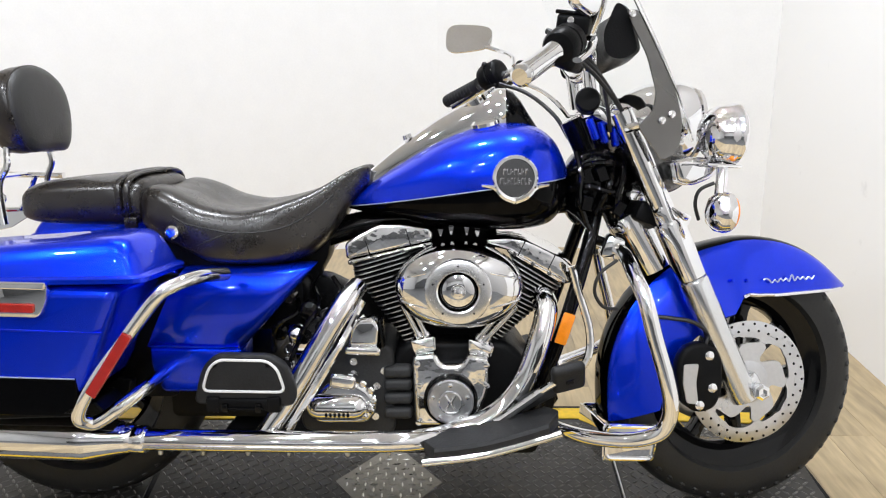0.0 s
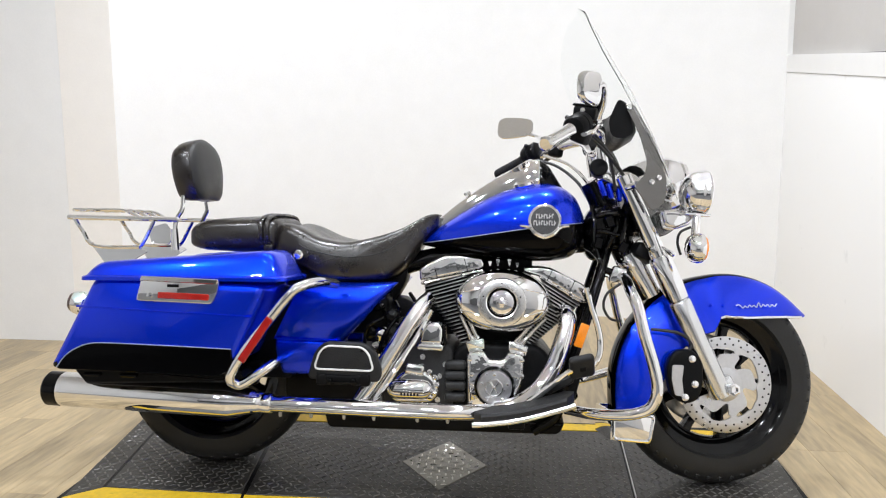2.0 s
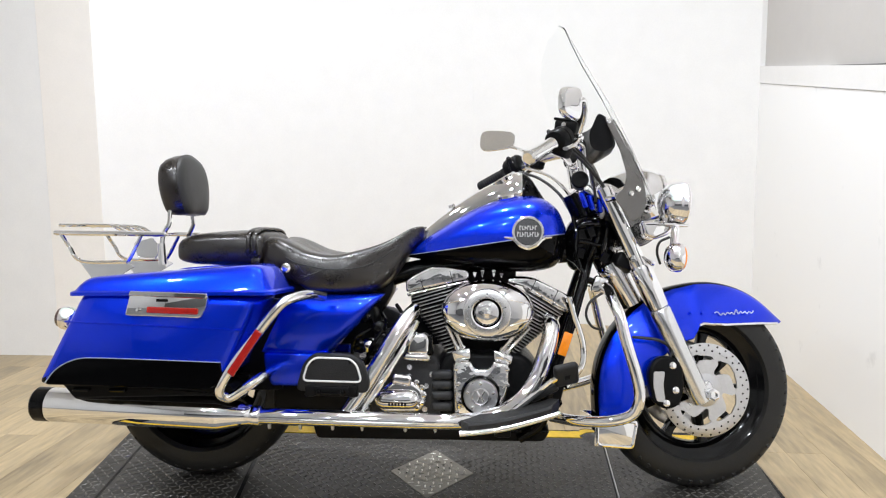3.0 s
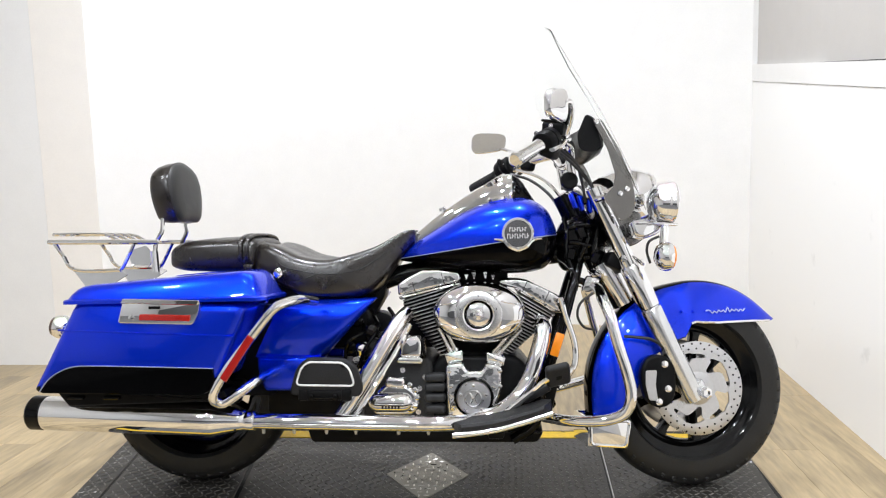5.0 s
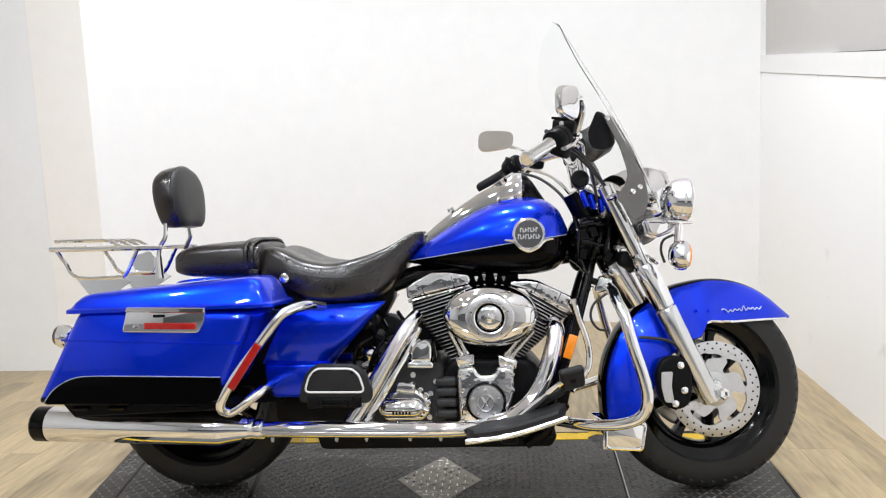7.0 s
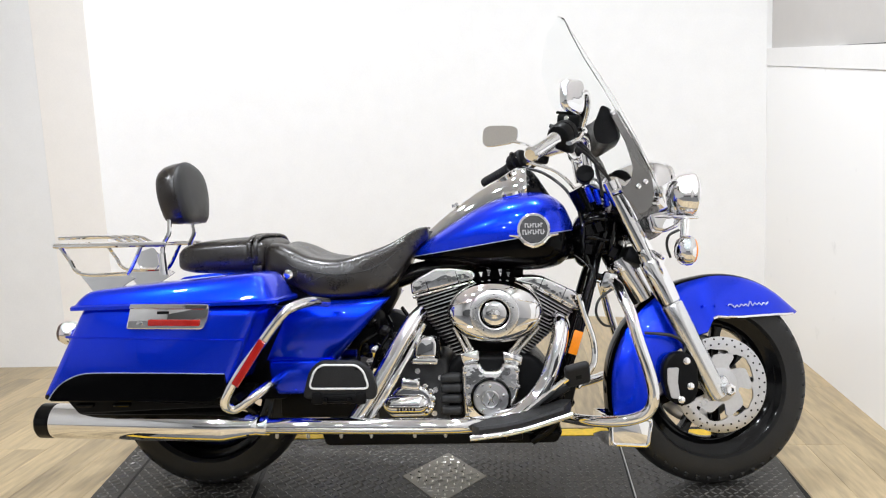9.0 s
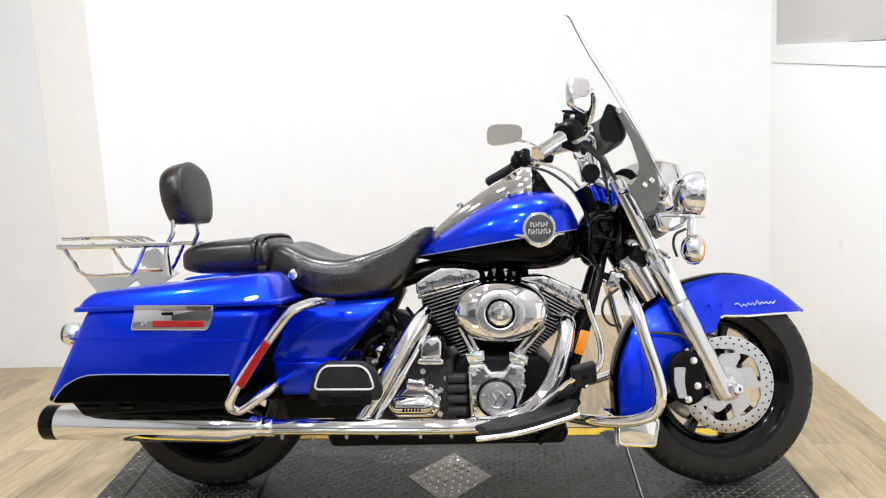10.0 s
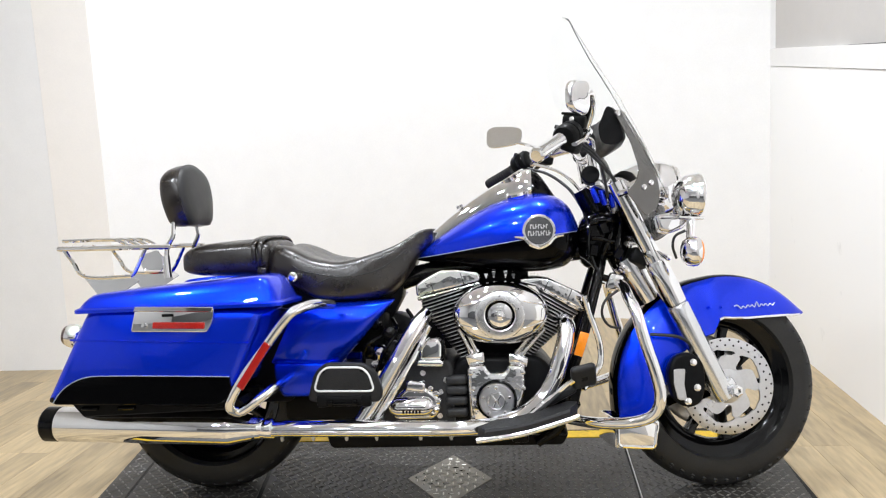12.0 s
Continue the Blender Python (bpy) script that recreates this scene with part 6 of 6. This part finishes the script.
def inside(p, poly):
    hit = False
    for (x0, y0), (x1, y1) in zip(poly, poly[1:] + poly[:1]):
        if (y0 > p[1]) != (y1 > p[1]) and p[0] < (x1 - x0) * (p[1] - y0) / (y1 - y0) + x0:
            hit = not hit
    return hit


def lugs(outline, z, pitch, length, width, height, turn, skip=()):
    """Raised tread marks in two directions over a plate."""
    verts, faces = [], []
    xs, ys = [p[0] for p in outline], [p[1] for p in outline]
    i0, i1 = int(min(xs) / pitch) - 1, int(max(xs) / pitch) + 2
    j0, j1 = int(min(ys) / pitch) - 1, int(max(ys) / pitch) + 2
    rng = random.Random(5)
    for i in range(i0, i1):
        for j in range(j0, j1):
            cx, cy = i * pitch, j * pitch
            a = radians(turn + (90 if (i + j) % 2 else 0))
            ca, sa = math.cos(a), math.sin(a)
            tips = [(cx + s * length / 2 * ca, cy + s * length / 2 * sa) for s in (-1.15, 1.15)]
            if not all(inside(t, outline) for t in tips) or any(inside((cx, cy), q) for q in skip):
                continue
            h = height * rng.uniform(0.7, 1.1)
            n = len(verts)
            for u, v, w in ((-0.5, 0, 0), (-0.2, -0.5, 0), (0.2, -0.5, 0), (0.5, 0, 0), (0.2, 0.5, 0), (-0.2, 0.5, 0), (-0.28, 0, 1), (0.28, 0, 1)):
                verts.append((cx + u * length * ca - v * width * sa, cy + u * length * sa + v * width * ca, z + w * h - 0.0003))
            faces += [tuple(n + k for k in f) for f in ((0, 1, 6), (1, 2, 7, 6), (2, 3, 7), (3, 4, 7), (4, 5, 6, 7), (5, 0, 6))]
    bm = bmesh.new()
    vs = [bm.verts.new(v) for v in verts]
    for f in faces:
        bm.faces.new([vs[k] for k in f])
    return bm


DIAMOND = [(-0.178, -0.010), (-0.034, -0.203), (0.103, -0.012), (-0.040, 0.180)]
PLATES = [
    ([(-1.060, -0.289), (-0.625, -0.291), (-0.715, 0.312), (-1.150, 0.300)], "rear deck plate"),
    ([(-0.610, -0.291), (0.548, -0.263), (0.562, 0.330), (-0.700, 0.312)], "centre deck plate"),
    ([(0.560, -0.263), (0.957, -0.252), (1.045, -0.262), (1.075, 0.300), (0.574, 0.330)], "front deck plate"),
]
for outline, label in PLATES:
    p = part("deck_plate", flat(outline, -0.006, -0.0016), PLATE_BLACK, lift, "black tread steel " + label)
    tagged(part("tread", lugs(outline, -0.0016, 0.0215, 0.026, 0.0075, 0.0022, 38, (DIAMOND,)), PLATE_WORN, p), kind="stuff")
part("seam_strip", flat([(0.5548, -0.262), (0.5588, -0.262), (0.5728, 0.329), (0.5688, 0.329)], -0.006, -0.0008), STEEL, lift, "bright steel strip between the deck plates")
ramp = [(-1.152, -0.366), (-1.070, -0.292), (-1.160, 0.300), (-1.250, 0.315)]
p = part("ramp_plate", flat(ramp, -0.0085, -0.0035), PLATE_BLACK, lift, "grey worn tread steel entry ramp")
tagged(part("tread", lugs(ramp, -0.0035, 0.0215, 0.026, 0.0075, 0.0022, 38), PLATE_WORN, p), kind="stuff")
near = [(-1.150, -0.370), (-1.062, -0.294), (-0.600, -0.296), (0.957, -0.258), (1.046, -0.268), (1.060, -0.345), (0.970, -0.335), (-0.600, -0.372), (-1.05, -0.372), (-1.14, -0.44)]
part("edge_band", flat(near, -0.006, -0.0014), YELLOW, lift, "worn yellow painted edge band")
far = [(-1.255, 0.322), (-0.70, 0.322), (0.56, 0.338), (1.075, 0.310), (1.078, 0.375), (0.56, 0.402), (-0.70, 0.392), (-1.27, 0.392)]
part("edge_band", flat(far, -0.006, -0.0014), YELLOW, lift, "worn yellow painted edge band")
wing = [(-1.05, -0.378), (-0.600, -0.378), (0.970, -0.341), (1.055, -0.352), (1.06, -0.55), (-1.05, -0.55)]
p = part("side_plate", flat(wing, -0.0075, -0.0030), PLATE_GREY, lift, "grey worn tread steel side plate")
tagged(part("tread", lugs(wing, -0.0030, 0.0215, 0.026, 0.0075, 0.0022, 38), PLATE_WORN, p), kind="stuff")
p = part("diamond_plate", flat(DIAMOND, -0.006, 0.0004), PLATE_BARE, lift, "bare steel tread plate set as a diamond")
tagged(part("tread", lugs(DIAMOND, 0.0004, 0.0240, 0.024, 0.006, 0.0020, 5), BRIGHT_LUG, p), kind="stuff")

for x0, x1, y0, y1 in ((-0.617, -0.604, -0.294, -0.374), (0.5550, 0.5530, -0.264, -0.346)):
    part("band_joint", flat([(x0 - 0.004, y0), (x0 + 0.005, y0), (x1 + 0.005, y1), (x1 - 0.004, y1)], -0.0060, -0.0006, 0.0002), BLACK_METAL, lift, "dark joint across the yellow band")
rng = random.Random(3)
stain = [(0.052 + (0.034 + 0.012 * rng.random()) * math.cos(k * 0.6283), -0.222 + (0.020 + 0.012 * rng.random()) * math.sin(k * 0.6283)) for k in range(10)]
tagged(link("oil_stain", flat(closed_line(stain, 4), -0.0016, -0.0006, 0.0002), OIL), "dark oil stain on the black tread steel", "stain", kind="structure")

# ---- ceiling lamps ----
for lx, ly, _ in LAMPS:
    fix = tagged(link("ceiling_light", lathe([(0.15, 0.06), (0.15, 0.0), (0.135, -0.005), (0.13, 0.01), (0.13, 0.05)], (lx, ly, Z_CEIL - 0.06), (0, 0, 1), 32), LAMP_WHITE), "round white ceiling downlight", "ceiling light", "ceiling lights")

# ---- floor planks ----


def planks():
    """Oak boards laid along y, with thin open joints."""
    rng = random.Random(11)
    w, length = 0.128, 1.22
    shapes = {}

    def shape(dx, dy):
        key = (round(dx, 3), round(dy, 3))
        if key not in shapes:
            bm = box((key[0] - 0.0007, key[1] - 0.0007, 0.006), Matrix.Identity(4), 0.0005, 1)
            me = bpy.data.meshes.new("plank")
            bm.to_mesh(me)
            bm.free()
            me.materials.append(WOOD)
            shapes[key] = me
        return shapes[key]
    cols = int((X_RIGHT + 0.25 - X_LEFT) / w)
    for c in range(cols):
        x = X_RIGHT + 0.16 - w * (c + 0.5)
        y = Y_BACK + rng.choice((0.0, 0.30, 0.61, 0.92))
        while y > FLOOR_EDGE:
            y0, y1 = max(y - length, FLOOR_EDGE), min(y, Y_BACK)
            if y1 - y0 > 0.05:
                ob = new("plank", shape(w, round(y1 - y0, 2)))
                ob.parent = floor
                ob.location = (x, (y0 + y1) / 2, Z_FLOOR - 0.003)
            y -= length


planks()
